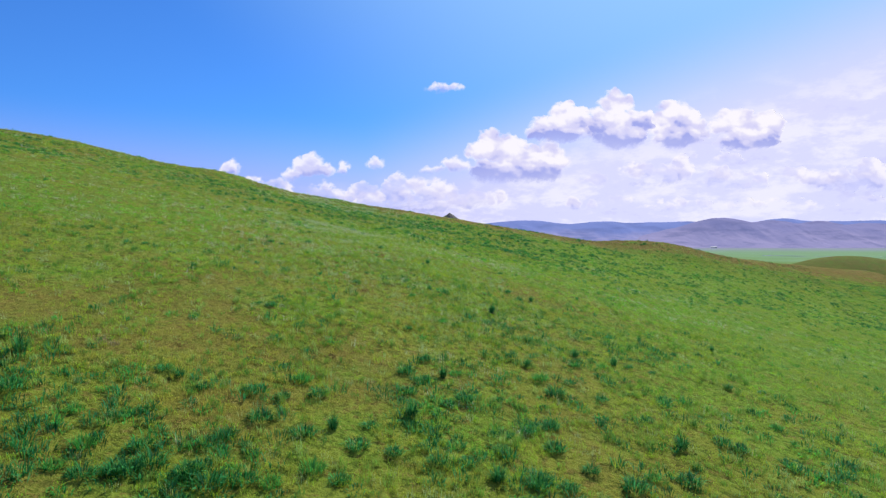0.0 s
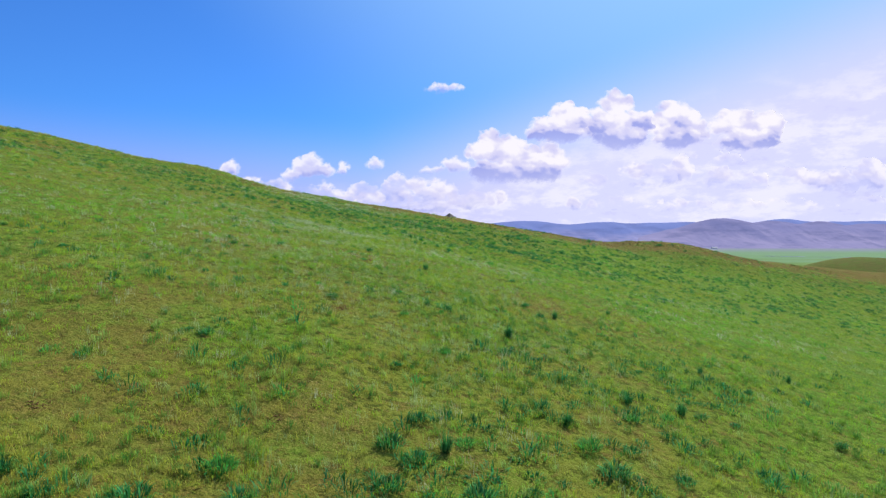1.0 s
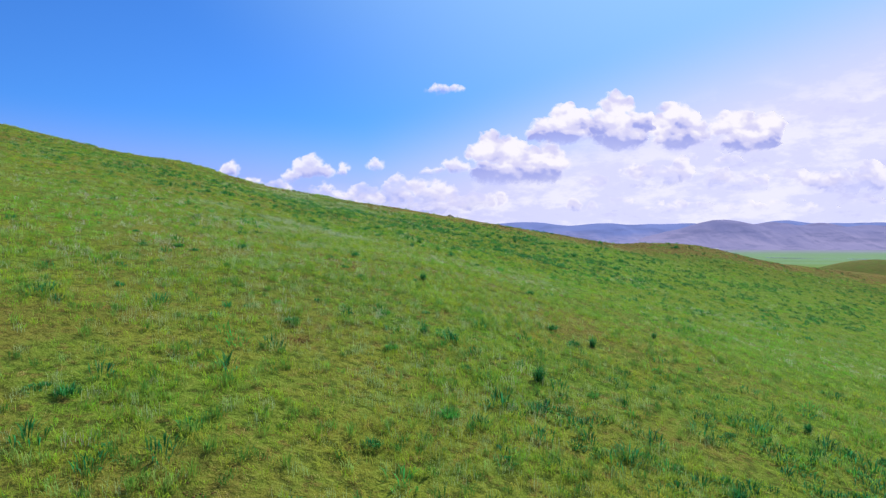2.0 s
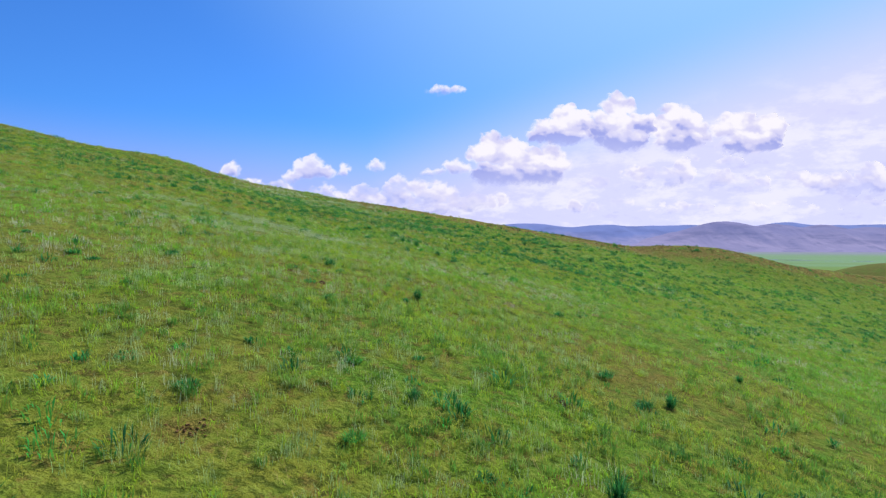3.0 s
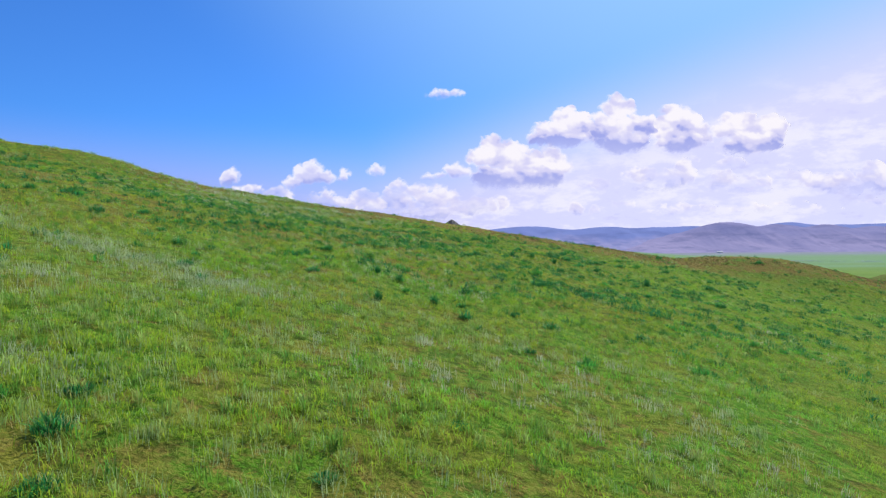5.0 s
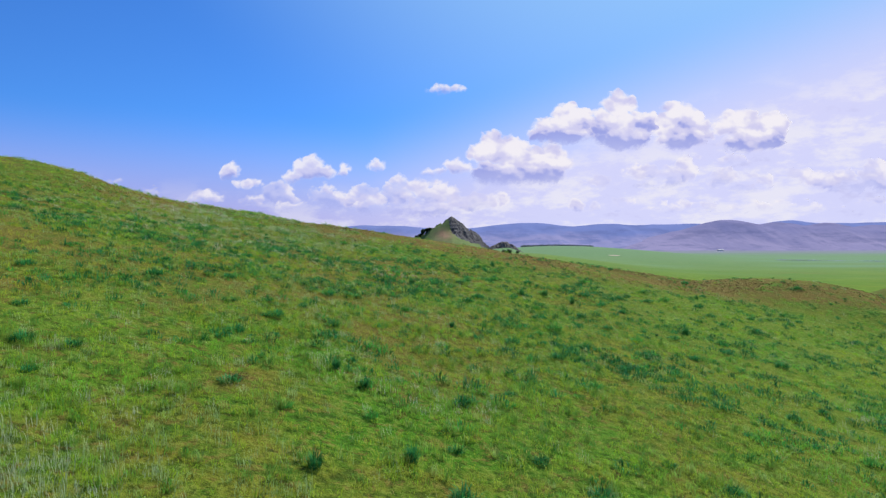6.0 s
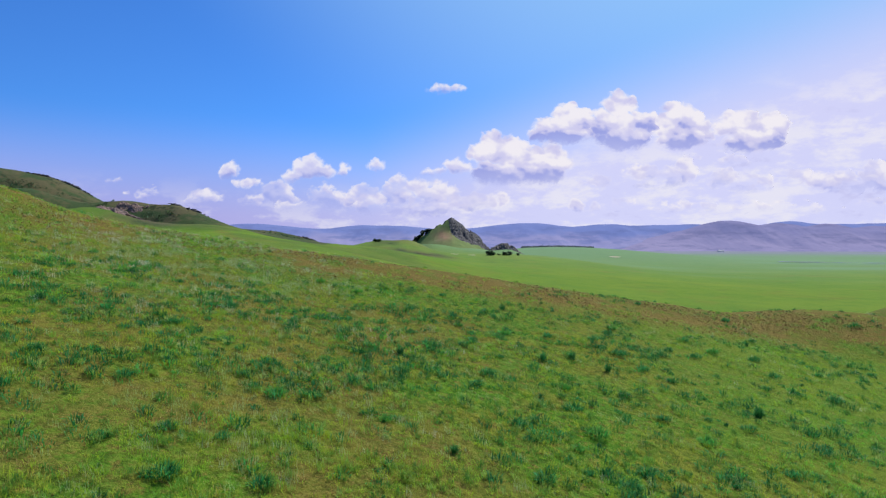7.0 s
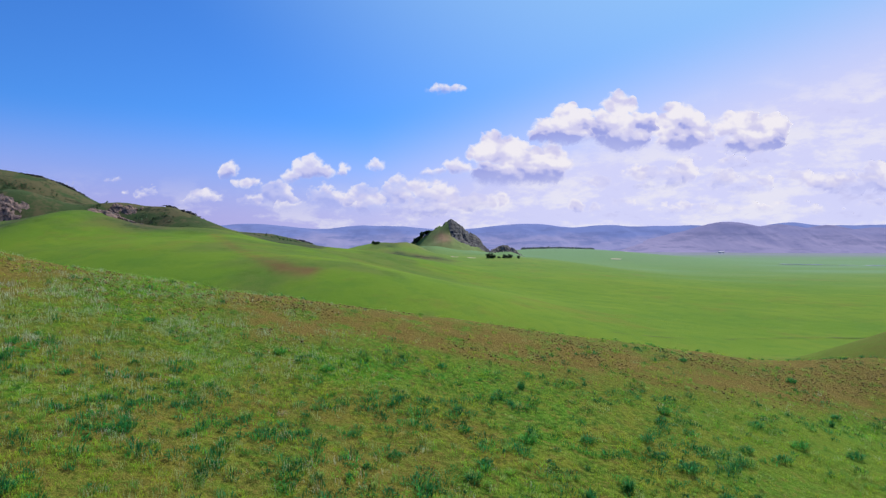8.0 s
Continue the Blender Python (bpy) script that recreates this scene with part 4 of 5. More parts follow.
draped("dirt_track", strip(58, 240, lambda x: 262 + 0.27 * x + 3 * math.sin(x / 17), 0.34, 120, 3), EARTH, "narrow worn track crossing the green meadow", "track")
draped("sand_patch", blot(284, 1105, 9, 9, 1), SAND, "pale bare sandy hollow in the green plain", "sand", 0.6)
draped("sand_patch", blot(10, 684, 4, 3, 2), SAND, "pale bare sandy patch at the foot of a hill", "sand", 0.3)
draped("sand_patch", blot(28, 690, 4, 2.5, 5), SAND, "pale bare sandy patch at the foot of a hill", "sand", 0.3)


def water_material():
    m = material("still_water", (0.34, 0.44, 0.52), 0.08, 0.03, 0.05, specular=0.5)
    return m


draped("water", strip(560, 900, lambda x: 1120 + 0.06 * (x - 560) + 14 * math.sin(x / 45), 9, 50, 8), water_material(), "narrow silvery stream winding through the plain", "water", 0.8)


def cottage(x, y, long):
    root = new("cottage", None)
    root.location = (x, y, float(land(x, y)) + 0.2)
    bm = bmesh.new()
    bmesh.ops.create_cube(bm, size=1, matrix=Matrix.Translation((0, 0, 2.2)) @ Matrix.Diagonal((long, 8, 4.4, 1)))
    part("wall", bm, PLASTER, root)
    bm = bmesh.new()
    ridge = [bm.verts.new(c) for c in ((-long / 2 - 0.5, -4.6, 4.4), (long / 2 + 0.5, -4.6, 4.4), (long / 2 + 0.5, 4.6, 4.4), (-long / 2 - 0.5, 4.6, 4.4), (-long / 2 - 0.5, 0, 7), (long / 2 + 0.5, 0, 7))]
    for f in ((0, 1, 5, 4), (2, 3, 4, 5), (0, 4, 3), (1, 2, 5), (0, 3, 2, 1)):
        bm.faces.new([ridge[i] for i in f])
    part("roof", bm, ROOFING, root)
    return tagged(root, "tiny white cottage far off on the plain", "cottage", "far hamlet")


for x, y, long in [(560, 2460, 30), (600, 2470, 24), (640, 2450, 34), (690, 2470, 22), (-470, 2830, 38), (-400, 2840, 28), (1130, 2640, 24)]:
    cottage(x, y, long)


# ---- grass ----
def blades(base, heading, tall, lean, width, curl=0.5):
    """Bent grass blades as arrays: each is a tapering strip of three faces' worth, standing on its base."""
    n = len(base)
    out = np.stack([np.cos(heading), np.sin(heading), np.zeros(n)], 1)
    side = np.stack([-np.sin(heading), np.cos(heading), np.zeros(n)], 1) * (width / 2)[:, None]
    up = np.array([0, 0, 1.0])
    mid = base + up * (tall * 0.58)[:, None] + out * (tall * lean * 0.35)[:, None]
    tip = base + up * (tall * (1 - curl * lean * 0.5))[:, None] + out * (tall * lean)[:, None]
    verts = np.stack([base - side, base + side, mid + side * 0.75, mid - side * 0.75, tip], 1).reshape(-1, 3)
    i = np.arange(n)[:, None] * 5
    faces = np.concatenate([i + [0, 1, 2], i + [0, 2, 3], i + [3, 2, 4]])
    return verts, faces


def leaves(base, heading, tall, lean, width):
    """Short flat blades: each a bent lozenge of two faces that springs from its base and bows over."""
    n = len(base)
    out = np.stack([np.cos(heading), np.sin(heading), np.zeros(n)], 1)
    side = np.stack([-np.sin(heading), np.cos(heading), np.zeros(n)], 1) * (width / 2)[:, None]
    up = np.array([0, 0, 1.0])
    mid = base + up * (tall * 0.62)[:, None] + out * (tall * lean * 0.42)[:, None]
    tip = base + up * (tall * np.clip(1.1 - 0.45 * lean, 0.25, 1))[:, None] + out * (tall * lean)[:, None]
    verts = np.stack([base, mid + side, tip, mid - side], 1).reshape(-1, 3)
    i = np.arange(n)[:, None] * 4
    return verts, np.concatenate([i + [0, 1, 3], i + [1, 2, 3]])


def reach(x, y):
    """How near the walk ever comes to a spot of the slope, in metres."""
    return np.maximum(np.maximum(9.0 - 3.8 * np.exp(-((y - 39) / 8) ** 2), y - 60), np.abs(x) / 0.72)


def scatter(rng, n, fade, keep):
    """Spots on the slope, closest together where the walk passes nearest."""
    xs, ys = np.empty(0), np.empty(0)
    while len(xs) < n:
        y = rng.uniform(7, 108, n * 4)
        x = 12 * np.sinh(rng.uniform(-2.6, 2.6, n * 4))
        density = (9 / reach(x, y)) ** fade * np.hypot(x, 12) / 12 / 1.2
        ok = (rng.random(n * 4) < density * keep(x, y)) & (np.abs(x) < 0.78 * y + 3)
        xs, ys = np.concatenate([xs, x[ok]]), np.concatenate([ys, y[ok]])
    return xs[:n], ys[:n]


def crest_of(x):
    return CREST[0] + CREST[1] * x / 40 + CREST[2] * (x / 40) ** 2


def stand(name, count, per, spread, tall, width, lean, mat, seed, keep, label, fade=0.9, grow=0.012, flat=False, chance=0.35):
    """Loose grass as one piece of stuff: clumps of a few blades each."""
    rng = np.random.default_rng(seed)
    x, y = scatter(rng, count, fade, keep)
    far = 1 + grow * (reach(x, y) - 9)
    x, y, far = (np.repeat(v, per) for v in (x, y, far))
    n = len(x)
    x, y = x + rng.normal(0, spread, n) * far, y + rng.normal(0, spread, n) * far
    base = np.stack([x, y, land(x, y) - 0.01], 1)
    size = np.repeat(rng.uniform(tall[0], tall[1], count), per) * (0.6 + 0.7 * rng.random(n))
    shape = leaves if flat else blades
    v, f = shape(base, rng.uniform(0, 2 * math.pi, n), size, rng.uniform(*lean, n), rng.uniform(*width, n) * far)
    me = mesh_of(name, v, f, mat)
    drift = 0.6 * fbm(x / 6, y / 6, 0, 4, 41) + 0.4 * fbm(x / 1.5, y / 1.5, 0, 3, 43)
    tone = 0.22 * step(y, 32, 37) * step(y, 60, 48) + np.repeat(rng.random(count), per) * chance + np.clip((drift - 0.37) * 3.8, 0, 1) * (1 - chance) - 0.12 * step(y, 36, 26) * step(x, 9, 1) - 0.16 * step(y, 52, 62) * step(x, 16, 6) + 0.45 * step(fbm(x / 2.6, y / 2.6, 0, 4, 91), 0.45, 0.60) * np.clip(step(y, 24, 14) + 0.7 * step(y, 50, 66), 0, 1)
    me.attributes.new("tone", "FLOAT", "POINT").data.foreach_set("value", np.repeat(tone, 4 if flat else 5).astype(np.float32))
    return tagged(new(name, me), label, "grass", kind="stuff")


def cover(x, y):
    return (0.25 + 0.75 * step(fbm(x / 2.2, y / 2.2, 0, 4, 71), 0.36, 0.62)) * (0.35 + 0.65 * step(fbm(x / 0.5, y / 0.5, 0, 3, 72), 0.42, 0.58)) * open_spots(x, y)


def open_spots(x, y):
    """None where the earth is laid open, and little on the worn brow."""
    free = 1 - 0.85 * step(y, crest_of(x) - 13, crest_of(x) - 7) * np.maximum(step(x, -14, -8), 0.5 * step(x, -15, -22))
    for cx, cy in SCRAPES:
        free = free * (1 - 0.8 * np.exp(-((x - cx) / 0.22) ** 2 - ((y - cy) / 0.26) ** 2))
    return free


def paler(x, y):
    drift = fbm(x / 9 + y / 30, y / 6, 0, 4, 77)
    loose = step(drift, 0.50, 0.66) * step(y, 16, 26) * (1 - 0.75 * step(y, 56, 66) * step(x, -12, 4))
    bank = np.exp(-((y - 47.5 + 0.62 * (x + 4)) / 4.5) ** 2) * step(x, 2, -4) + np.exp(-((x + 12) / 4) ** 2 - ((y - 87) / 4) ** 2) + np.exp(-((x + 10) / 5) ** 2 - ((y - 46) / 5) ** 2) + np.exp(-((x + 15) / 8) ** 2 - ((y - 88) / 6) ** 2)
    return open_spots(x, y) * np.clip(0.06 + 0.16 * step(x, 3, -2) + 0.25 * step(x, -1, -8) * step(y, 20, 30) + 0.8 * loose + 0.8 * bank, 0, 1)


def streak(x, y):
    """A pale drift that runs down across the slope, and patches beside it."""
    line = np.exp(-((y - 51.3 + 0.43 * np.minimum(x + 5, 0)) / 0.9) ** 2) * step(x, -3, -7) * step(x, -20, -15)
    spots = np.exp(-((x + 9.7) / 2.4) ** 2 - ((y - 48) / 1.6) ** 2) + np.exp(-((x + 6.8) / 2) ** 2 - ((y - 43.2) / 1.2) ** 2) + np.exp(-((x + 14) / 7) ** 2 - ((y - 88) / 5) ** 2)
    return np.clip((0.8 * line + 0.45 * spots) * step(fbm(x / 1.1, y / 1.1, 0, 3, 87), 0.36, 0.58), 0, 1)


def strawy(x, y):
    return 0.15 + 0.85 * step(fbm(x / 4, y / 4, 0, 4, 83), 0.45, 0.62)


stand("green_grass", 34000, 11, 0.060, (0.06, 0.21), (0.007, 0.015), (0.3, 1.2), SWARD, 1, cover, "short olive green steppe grass covering the slope", 1.1, 0.036, True, 0.45)
stand("grass_stalks", 9000, 9, 0.07, (0.09, 0.25), (0.004, 0.008), (0.1, 0.7), STALK, 4, cover, "thin upright light green grass stalks", chance=0.5)
stand("dry_grass", 7000, 6, 0.06, (0.05, 0.17), (0.003, 0.007), (0.3, 1.3), STRAW, 2, strawy, "thin dry straw-coloured grass among the green")
stand("feather_grass", 6200, 17, 0.085, (0.11, 0.28), (0.004, 0.007), (0.15, 0.7), SILVER, 3, paler, "pale silvery green feather grass in loose drifts")
stand("pale_drift", 1300, 14, 0.14, (0.12, 0.26), (0.004, 0.008), (0.15, 0.7), DRIFT, 8, streak, "pale silver drift of feather grass across the slope", 0.3, 0.02)
stand("grass_clumps", 10500, 28, 0.052, (0.09, 0.25), (0.009, 0.016), (0.2, 0.8), CLUMP, 6, cover, "small dark and pale green clumps of fine grass", 0.9, 0.03, True, 0.95)


def clods():
    """Stones and clods of brown earth, strewn along the worn brow of the slope."""
    rng = np.random.default_rng(17)
    n = 9000
    x = rng.uniform(-28, 62, n)
    y = crest_of(x) + rng.normal(-5, 3.0, n)
    ok = rng.random(n) < step(fbm(x / 4, y / 4, 0, 4, 19), 0.4, 0.58)
    x, y = x[ok], y[ok]
    n = len(x)
    v, f = sphere_points(1)
    v = v[None] * rng.uniform(0.6, 1.3, (n, len(v), 1)) * (rng.uniform(0.02, 0.065, (n, 1, 1)) * np.array([1.2, 1.2, 0.8]))
    v = v + np.stack([x, y, land(x, y) + 0.015], 1)[:, None]
    faces = (f[None] + (np.arange(n) * v.shape[1])[:, None, None]).reshape(-1, 3)
    tagged(new("earth_clods", mesh_of("earth_clods", v.reshape(-1, 3), faces, CLOD)), "brown clods of earth and small stones strewn over the brow", "clods", kind="stuff")


clods()


def bare_spot(cx, cy, seed):
    """Crumbs of red earth where the turf is broken open."""
    rng = np.random.default_rng(seed + 70)
    n = 60
    x, y = cx + rng.normal(0, 0.13, n), cy + rng.normal(0, 0.16, n)
    v, f = sphere_points(1)
    v = v[None] * rng.uniform(0.6, 1.3, (n, len(v), 1)) * (rng.uniform(0.006, 0.018, (n, 1, 1)) * np.array([1.4, 1.4, 0.6]))
    v = v + np.stack([x, y, land(x, y) + 0.01], 1)[:, None]
    faces = (f[None] + (np.arange(n) * v.shape[1])[:, None, None]).reshape(-1, 3)
    tagged(new("bare_earth", mesh_of("bare_earth", v.reshape(-1, 3), faces, SPOT)), "crumbs of bare reddish brown earth in the broken turf", "bare earth", kind="stuff")


SPOT = material("red_earth", (0.18, 0.092, 0.034), 0.95, 0.14, 9.0, 0, 0.3)
for i, (cx, cy) in enumerate(SCRAPES):
    bare_spot(cx, cy, i)


def earth_mound(x, y, size, seed):
    """A small heap of crumbled earth, loose and sharp-edged."""
    rng = np.random.default_rng(seed + 90)
    n = 110
    r, a, k = np.sqrt(rng.random(n)), rng.uniform(0, 2 * math.pi, n), rng.random(n)
    mid = np.stack([np.cos(a) * r * size, np.sin(a) * r * size, (1 - r) * size * 1.3 * k], 1)
    v, f = sphere_points(1)
    v = v[None] * rng.uniform(0.5, 1.4, (n, len(v), 1)) * rng.uniform(0.10, 0.26, (n, 1, 1)) * size + mid[:, None]
    faces = (f[None] + (np.arange(n) * v.shape[1])[:, None, None]).reshape(-1, 3)
    ob = new("earth_mound", mesh_of("earth_mound", v.reshape(-1, 3), faces, THROWN))
    ob.location = (x, y, float(land(x, y)))
    tagged(ob, "small dark reddish heap of crumbled earth in the grass", "earth mound", "earth mounds")


THROWN = material("thrown_earth", (0.165, 0.085, 0.050), 0.95, 0.14, 9.0, 0, 0.35)
for i, (x, y, size) in enumerate([(-3.69, 38.1, 0.08), (-3.5, 38.2, 0.045), (2.04, 31.44, 0.08), (2.2, 31.5, 0.06)]):
    earth_mound(x, y, size, i + 1)


def dry_brush(x, y, size, seed):
    """A low tangle of last year's grey twigs and straw."""
    rng = np.random.default_rng(seed)
    root = new("dry_brush", None)
    root.location = (x, y, float(land(x, y)))
    for name, n, tall, wide, mat in (("twigs", 60, 0.22, 0.004, TWIG), ("straw", 120, 0.16, 0.003, STRAW)):
        a, r = rng.uniform(0, 2 * math.pi, n), np.sqrt(rng.random(n)) * size
        base = np.stack([np.cos(a) * r, np.sin(a) * r, land(x + np.cos(a) * r, y + np.sin(a) * r) - root.location.z], 1)
        v, f = blades(base, rng.uniform(0, 2 * math.pi, n), rng.uniform(0.4, 1.0, n) * tall, rng.uniform(0.5, 1.8, n), np.full(n, wide))
        ob = new(name, mesh_of(name, v, f, mat))
        ob.parent = root
    tagged(root, "low tangle of dry grey twigs and pale straw in the grass", "dry brush", "dry brush on the slope")


TWIG = material("grey_twig", (0.30, 0.25, 0.21), 0.9, 0.1, 4.0)
for i, (x, y, size) in enumerate([(1.97, 40.72, 0.22), (2.05, 40.24, 0.16), (-2.52, 37.79, 0.14), (-2.28, 37.59, 0.12), (5.63, 43.86, 0.14), (-9.79, 78.32, 0.22),
                                  (-9.73, 17.89, 0.26), (-9.3, 17.9, 0.16), (-5.33, 81.34, 0.20)]):
    dry_brush(x, y, size, i + 300)


def tuft_mesh(name, seed, tall, wide, count, mat, broad):
    """A bushy tuft: blades spring from the root and bow outwards, lower towards the rim."""
    rng = np.random.default_rng(seed)
    a, r = rng.uniform(0, 2 * math.pi, count), np.sqrt(rng.random(count))
    base = np.stack([np.cos(a) * r * wide * 0.42, np.sin(a) * r * wide * 0.42, np.full(count, -0.03)], 1)
    high = tall * (1.1 - 0.5 * r) * rng.uniform(0.6, 1.1, count)
    v, f = leaves(base, a + rng.normal(0, 0.8, count), high, rng.uniform(0.05, 0.75, count) + 0.35 * r, rng.uniform(0.7, 1.3, count) * broad)
    me = mesh_of(name, v, f, mat)
    # chance tone, plus self-shading painted in: dark root and heart, bright tip
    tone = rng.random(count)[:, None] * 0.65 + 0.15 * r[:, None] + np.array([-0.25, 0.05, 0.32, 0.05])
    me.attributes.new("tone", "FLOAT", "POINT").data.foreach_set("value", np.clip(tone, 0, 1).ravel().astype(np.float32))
    return me


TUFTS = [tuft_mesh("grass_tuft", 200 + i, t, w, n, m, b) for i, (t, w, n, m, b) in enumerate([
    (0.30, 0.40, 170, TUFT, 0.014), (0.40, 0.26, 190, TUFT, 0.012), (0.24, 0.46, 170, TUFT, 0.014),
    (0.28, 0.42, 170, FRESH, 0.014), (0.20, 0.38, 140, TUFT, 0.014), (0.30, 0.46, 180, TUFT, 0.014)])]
SPARSE = [(t, w) for t, w in ((0.28, 0.42), (0.34, 0.36), (0.22, 0.54), (0.26, 0.46), (0.18, 0.42), (0.28, 0.54))]


def thicket(x, y):
    """Where dark tufts grow thick: low on the slope, and again towards the crest."""
    clump = step(fbm(x / 2.6, y / 2.6, 0, 4, 91), 0.46, 0.60)
    zone = step(y, 21, 13) + 1.2 * step(y, 58, 68) * step(y, crest_of(x) - 10, crest_of(x) - 17) + 0.08 * open_spots(x, y)
    zone = zone + 0.35 * step(y, 42, 56) * step(x, 4, 14) + 0.30 * step(y, 32, 25) * step(x, -3, 1)
    return np.clip((0.12 + clump) * zone * (1 - 0.6 * step(x, 8, 16)) * (1 - 0.5 * step(x, -13, -20)), 0, 1)


# the tufts that stand out, where they stand: zone by zone up the slope
FOOT_TUFTS = [
    (-6.8, 11.9), (-7.4, 12.0), (-4.5, 12.1), (-5.1, 12.2), (-6.1, 12.2), (-3.9, 12.4), (-3.4, 12.4), (-5.8, 12.6), (-7.3, 12.8), (-2.1, 12.9),
    (-6.3, 13.1), (-2.7, 13.1), (-5.1, 13.5), (1.2, 13.8), (-4.8, 13.9), (2.8, 14.0), (2.1, 14.0), (-7.3, 14.1), (-8.2, 14.1), (-0.1, 14.1),
    (-1.1, 14.3), (0.6, 14.4), (4.4, 14.5), (-6.9, 14.5), (-10.0, 14.6), (-3.2, 14.6), (3.5, 14.9), (-4.3, 14.9), (-2.6, 15.0), (1.4, 15.2),
    (6.0, 15.4), (-1.8, 15.4), (-0.2, 15.5), (2.8, 15.8), (-6.1, 16.1), (1.3, 16.1), (-4.1, 16.2), (-0.8, 16.3),
]
LOWER_TUFTS = [
    (-4.8, 16.3), (-6.9, 16.5), (-11.1, 16.6), (-3.3, 16.7), (-7.4, 16.8), (2.4, 17.1), (2.9, 17.1), (6.5, 17.2), (0.1, 17.4), (-3.9, 17.6),
    (-1.0, 17.7), (0.6, 17.8), (8.4, 17.9), (8.0, 18.1), (1.6, 18.3), (6.0, 18.7), (-0.6, 18.9), (-0.0, 19.3), (3.5, 19.7), (0.4, 19.8),
    (5.0, 19.9), (10.8, 20.5), (-0.6, 20.5), (3.2, 20.7), (7.3, 21.0), (4.2, 21.0), (2.9, 21.8), (2.4, 22.5), (-1.3, 23.6), (-6.4, 23.6),
    (-6.9, 23.8), (7.9, 23.9), (10.8, 23.9), (7.1, 24.2), (12.3, 24.4), (4.3, 25.0), (6.3, 27.2), (10.1, 27.7),
]
MIDDLE_TUFTS = [
    (0.4, 28.2), (-1.4, 28.6), (8.9, 28.7), (-4.0, 29.3), (13.0, 30.6), (-14.4, 30.6), (-16.2, 32.8), (4.6, 33.0), (-18.4, 33.1), (-7.3, 34.0),
    (3.5, 34.1), (-9.2, 36.1), (-9.9, 36.4), (7.8, 36.8), (-4.0, 37.8), (-12.4, 38.3), (-8.2, 38.5),
    (-4.9, 39.7), (-1.9, 39.8), (-4.3, 39.8), (20.3, 40.6), (-3.6, 40.7), (3.7, 40.9), (-4.1, 41.7), (-1.4, 41.8), (-5.2, 42.4), (4.8, 42.5),
    (-11.9, 42.7), (-4.5, 42.9), (0.0, 44.0), (3.2, 50.4), (1.9, 50.8), (-12.3, 51.8), (-6.6, 52.1), (-7.6, 53.5),
]
UPPER_TUFTS = [
    (0.4, 53.7), (-2.1, 53.7), (20.6, 53.9), (-0.5, 54.8), (5.0, 55.0), (3.1, 55.1), (-8.1, 55.4), (5.8, 55.7), (-3.2, 56.1), (2.1, 56.1),
    (-15.5, 56.6), (-1.5, 56.7), (6.4, 56.8), (-9.2, 56.9), (-4.7, 57.1), (-8.3, 57.2), (5.3, 57.6), (0.6, 58.9), (-18.6, 59.4), (-11.0, 59.5),
    (1.9, 60.5), (-14.3, 61.0), (-5.9, 61.1), (12.4, 61.3), (-21.5, 62.7), (16.0, 63.0), (-5.7, 63.5), (-13.6, 63.6), (-3.6, 64.0), (-19.3, 64.5),
    (-7.3, 64.7), (12.2, 64.9), (-5.0, 65.7), (-6.3, 65.7), (-17.8, 65.8), (-10.4, 65.9), (4.2, 65.9), (6.8, 66.5),
]
HIGH_TUFTS = [
    (14.2, 66.6), (2.7, 67.2), (0.4, 67.6), (-8.5, 68.1), (-11.2, 68.6), (-1.5, 68.9), (5.9, 69.0), (-4.7, 69.1), (-3.7, 69.5), (-10.1, 69.5),
    (4.1, 69.8), (-12.8, 70.5), (2.4, 70.7), (5.0, 71.1), (11.3, 71.4), (-2.8, 71.5), (-5.6, 71.8), (12.3, 71.8), (9.2, 72.9), (-4.1, 73.3),
    (4.7, 73.4), (1.3, 73.6), (16.5, 73.8), (-9.6, 73.9), (8.2, 74.3), (-3.0, 75.1), (1.8, 75.3), (11.8, 75.3), (10.3, 75.5), (4.8, 75.6),
    (-1.6, 75.9), (-12.6, 76.4), (13.2, 77.4), (-2.5, 77.5), (-0.3, 77.8), (2.5, 78.1), (1.0, 78.9), (4.5, 79.0),
]
BROW_TUFTS = [
    (7.4, 79.2), (-1.4, 79.4), (10.4, 79.8), (-4.3, 80.1), (6.0, 80.2), (-2.8, 80.6), (9.5, 81.0), (-12.5, 81.2), (-14.8, 81.4), (15.7, 81.8),
    (19.3, 82.2), (0.8, 82.5), (8.8, 82.6), (3.1, 82.7), (5.4, 83.4), (-17.9, 83.5), (11.3, 84.3), (8.0, 84.7), (17.6, 84.7), (13.8, 85.6),
    (12.4, 85.8), (-4.7, 86.3), (21.6, 87.4), (-7.0, 87.5), (18.0, 87.6), (15.6, 87.6), (3.5, 87.9), (-13.1, 88.4), (10.1, 88.7), (-0.0, 89.2),
    (14.5, 89.3), (26.5, 90.2), (19.5, 91.7), (20.5, 93.0), (21.1, 98.3), (14.6, 98.4), (31.9, 100.0),
]


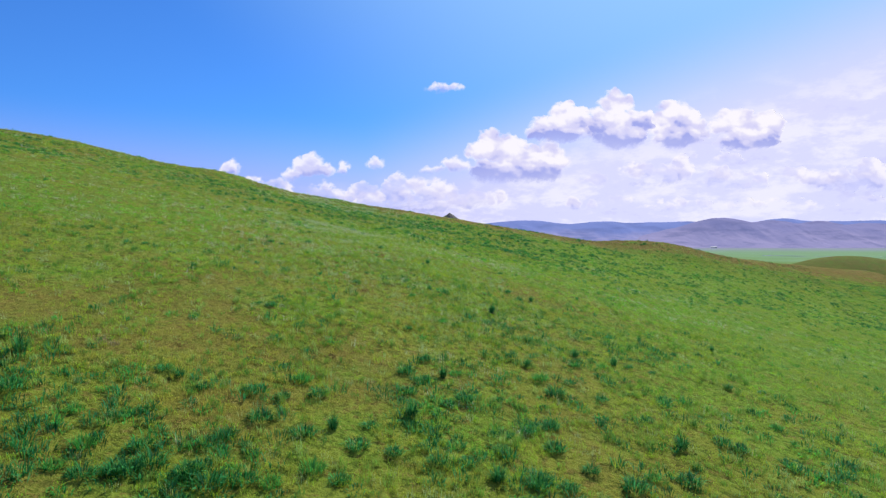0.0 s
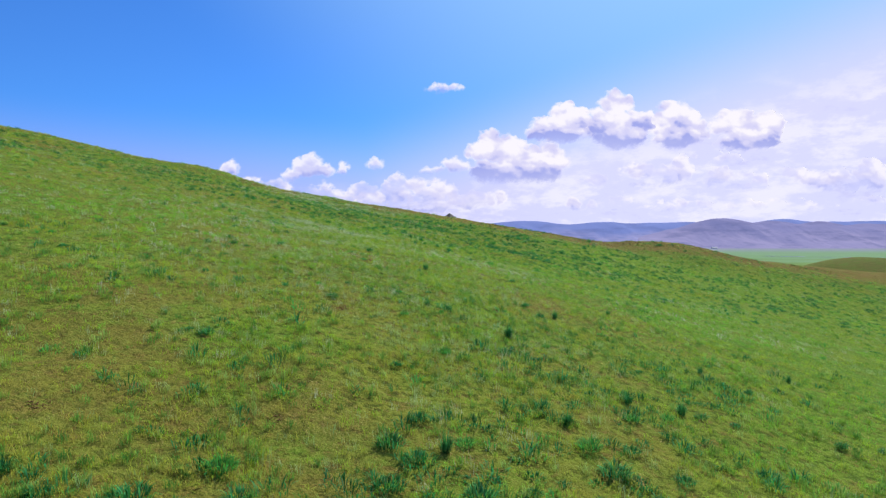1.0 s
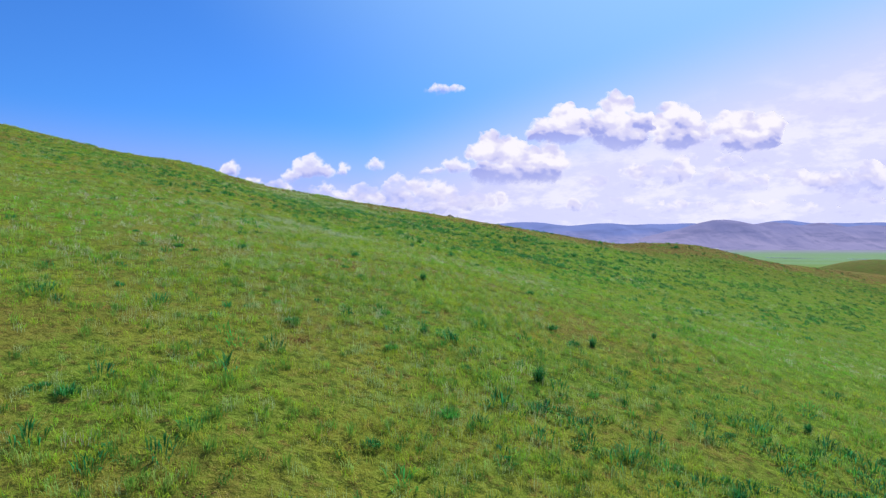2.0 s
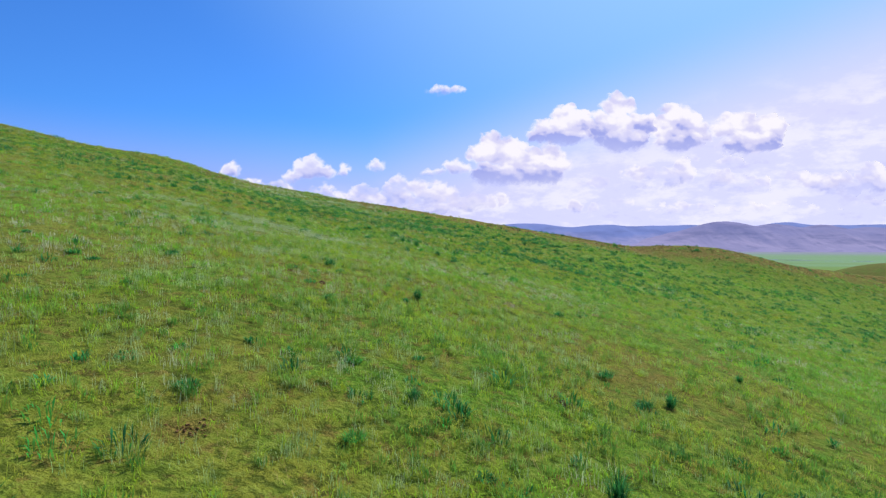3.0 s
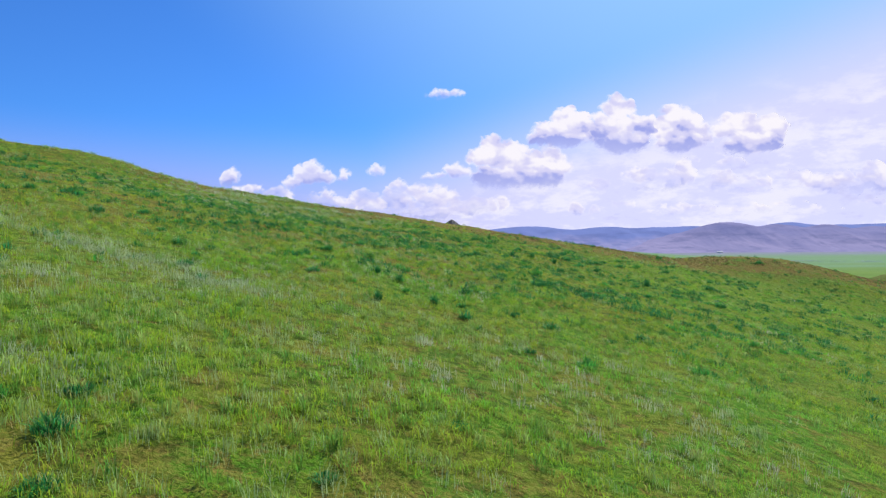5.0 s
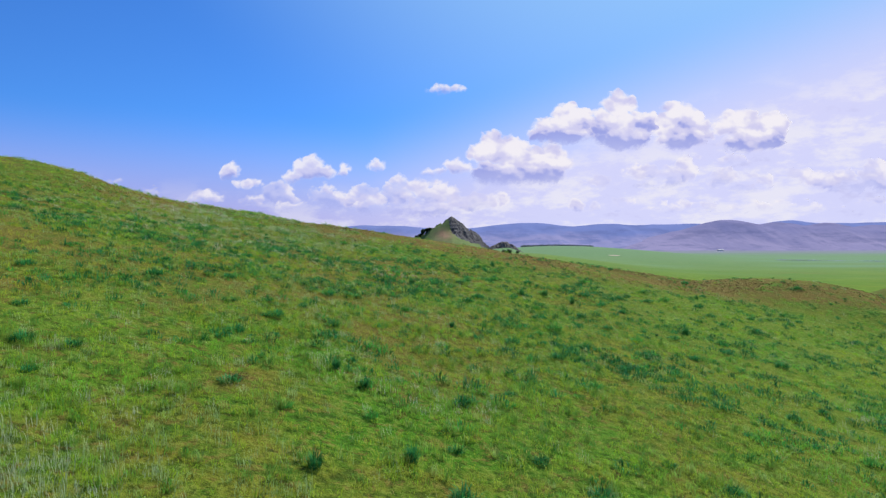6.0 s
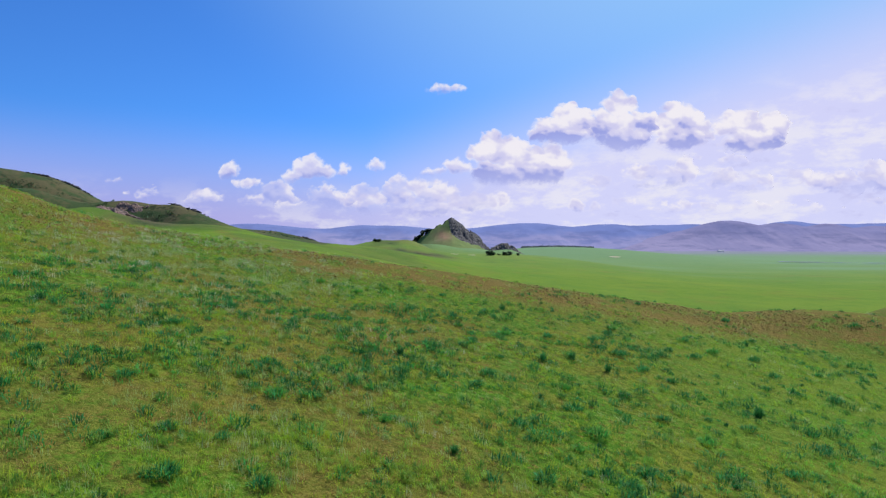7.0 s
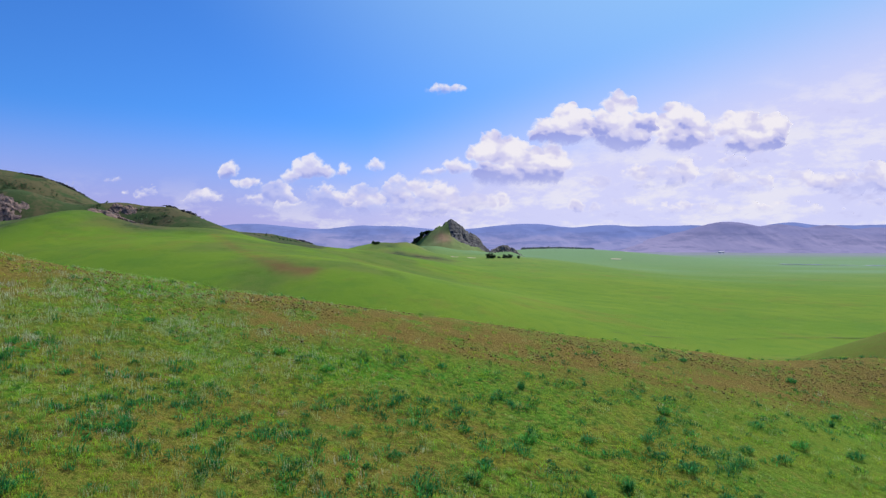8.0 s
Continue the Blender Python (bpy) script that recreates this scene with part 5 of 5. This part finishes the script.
def plant_tufts():
    label = "dark green tuft of coarse grass on the slope"
    rng = np.random.default_rng(11)
    near = []
    for zone in (FOOT_TUFTS, LOWER_TUFTS, MIDDLE_TUFTS, UPPER_TUFTS, HIGH_TUFTS, BROW_TUFTS):
        for x, y in zone:
            near.append((x, y, int(rng.choice([0, 1, 2, 3, 4, 5], p=[0.18, 0.14, 0.18, 0.18, 0.14, 0.18])), float(rng.uniform(0.6, 1.05)) * (1.6 if y < 23 else 1.75 if y > 70 and x > 0 else 1.45 if y > 60 else 1.25 if y > 44 else 1.0)))
    near += [(-0.92, 38.4, 1, 1.15), (-1.25, 37.75, 5, 0.55), (-3.15, 36.1, 0, 0.7), (-3.1, 36.55, 0, 0.5)]
    xs, ys = scatter(rng, 6700, 0.5, thicket)
    order = np.argsort(reach(xs, ys) + rng.uniform(0, 6, len(xs)))
    order = order[(ys[order] < 33) | (ys[order] > 52) | (np.abs(xs[order]) > 9)]
    kinds, sizes = rng.integers(0, 6, len(xs)), rng.uniform(0.6, 1.5, len(xs))
    for i in order[:60]:
        near.append((float(xs[i]), float(ys[i]), int(kinds[i]), float(sizes[i])))
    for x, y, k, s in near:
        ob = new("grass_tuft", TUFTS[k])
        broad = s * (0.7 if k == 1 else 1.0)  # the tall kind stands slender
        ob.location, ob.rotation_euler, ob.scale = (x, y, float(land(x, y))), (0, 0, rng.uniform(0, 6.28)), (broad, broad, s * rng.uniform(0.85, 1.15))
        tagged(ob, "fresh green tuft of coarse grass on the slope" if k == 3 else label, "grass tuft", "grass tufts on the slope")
    # the rest, past counting
    for fresh in (False, True):
        pick = np.array([i for i in order[60:] if (kinds[i] == 3) == fresh])
        per = 30
        shape = np.array(SPARSE)[kinds[pick]] * sizes[pick][:, None]
        n = len(pick) * per
        tall, wide = (np.repeat(shape[:, k], per) for k in (0, 1))
        a, r = rng.uniform(0, 2 * math.pi, n), np.sqrt(rng.random(n))
        x = np.repeat(xs[pick], per) + np.cos(a) * r * wide * 0.42
        y = np.repeat(ys[pick], per) + np.sin(a) * r * wide * 0.42
        base = np.stack([x, y, land(x, y) - 0.03], 1)
        v, f = leaves(base, a + rng.normal(0, 0.8, n), tall * (1.1 - 0.5 * r) * rng.uniform(0.6, 1.1, n), rng.uniform(0.1, 0.6, n) + 0.4 * r, rng.uniform(0.018, 0.032, n))
        name = "fresh_tufts" if fresh else "dark_tufts"
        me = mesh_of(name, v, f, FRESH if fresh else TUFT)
        # tone by chance, with the shade at each root painted in
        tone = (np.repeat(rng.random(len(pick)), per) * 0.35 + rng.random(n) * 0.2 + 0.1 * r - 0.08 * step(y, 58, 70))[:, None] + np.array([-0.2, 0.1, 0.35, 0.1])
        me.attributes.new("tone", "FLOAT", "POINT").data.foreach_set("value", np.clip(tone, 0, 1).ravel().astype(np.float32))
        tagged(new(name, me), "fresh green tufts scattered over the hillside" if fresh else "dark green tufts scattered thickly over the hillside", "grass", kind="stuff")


plant_tufts()
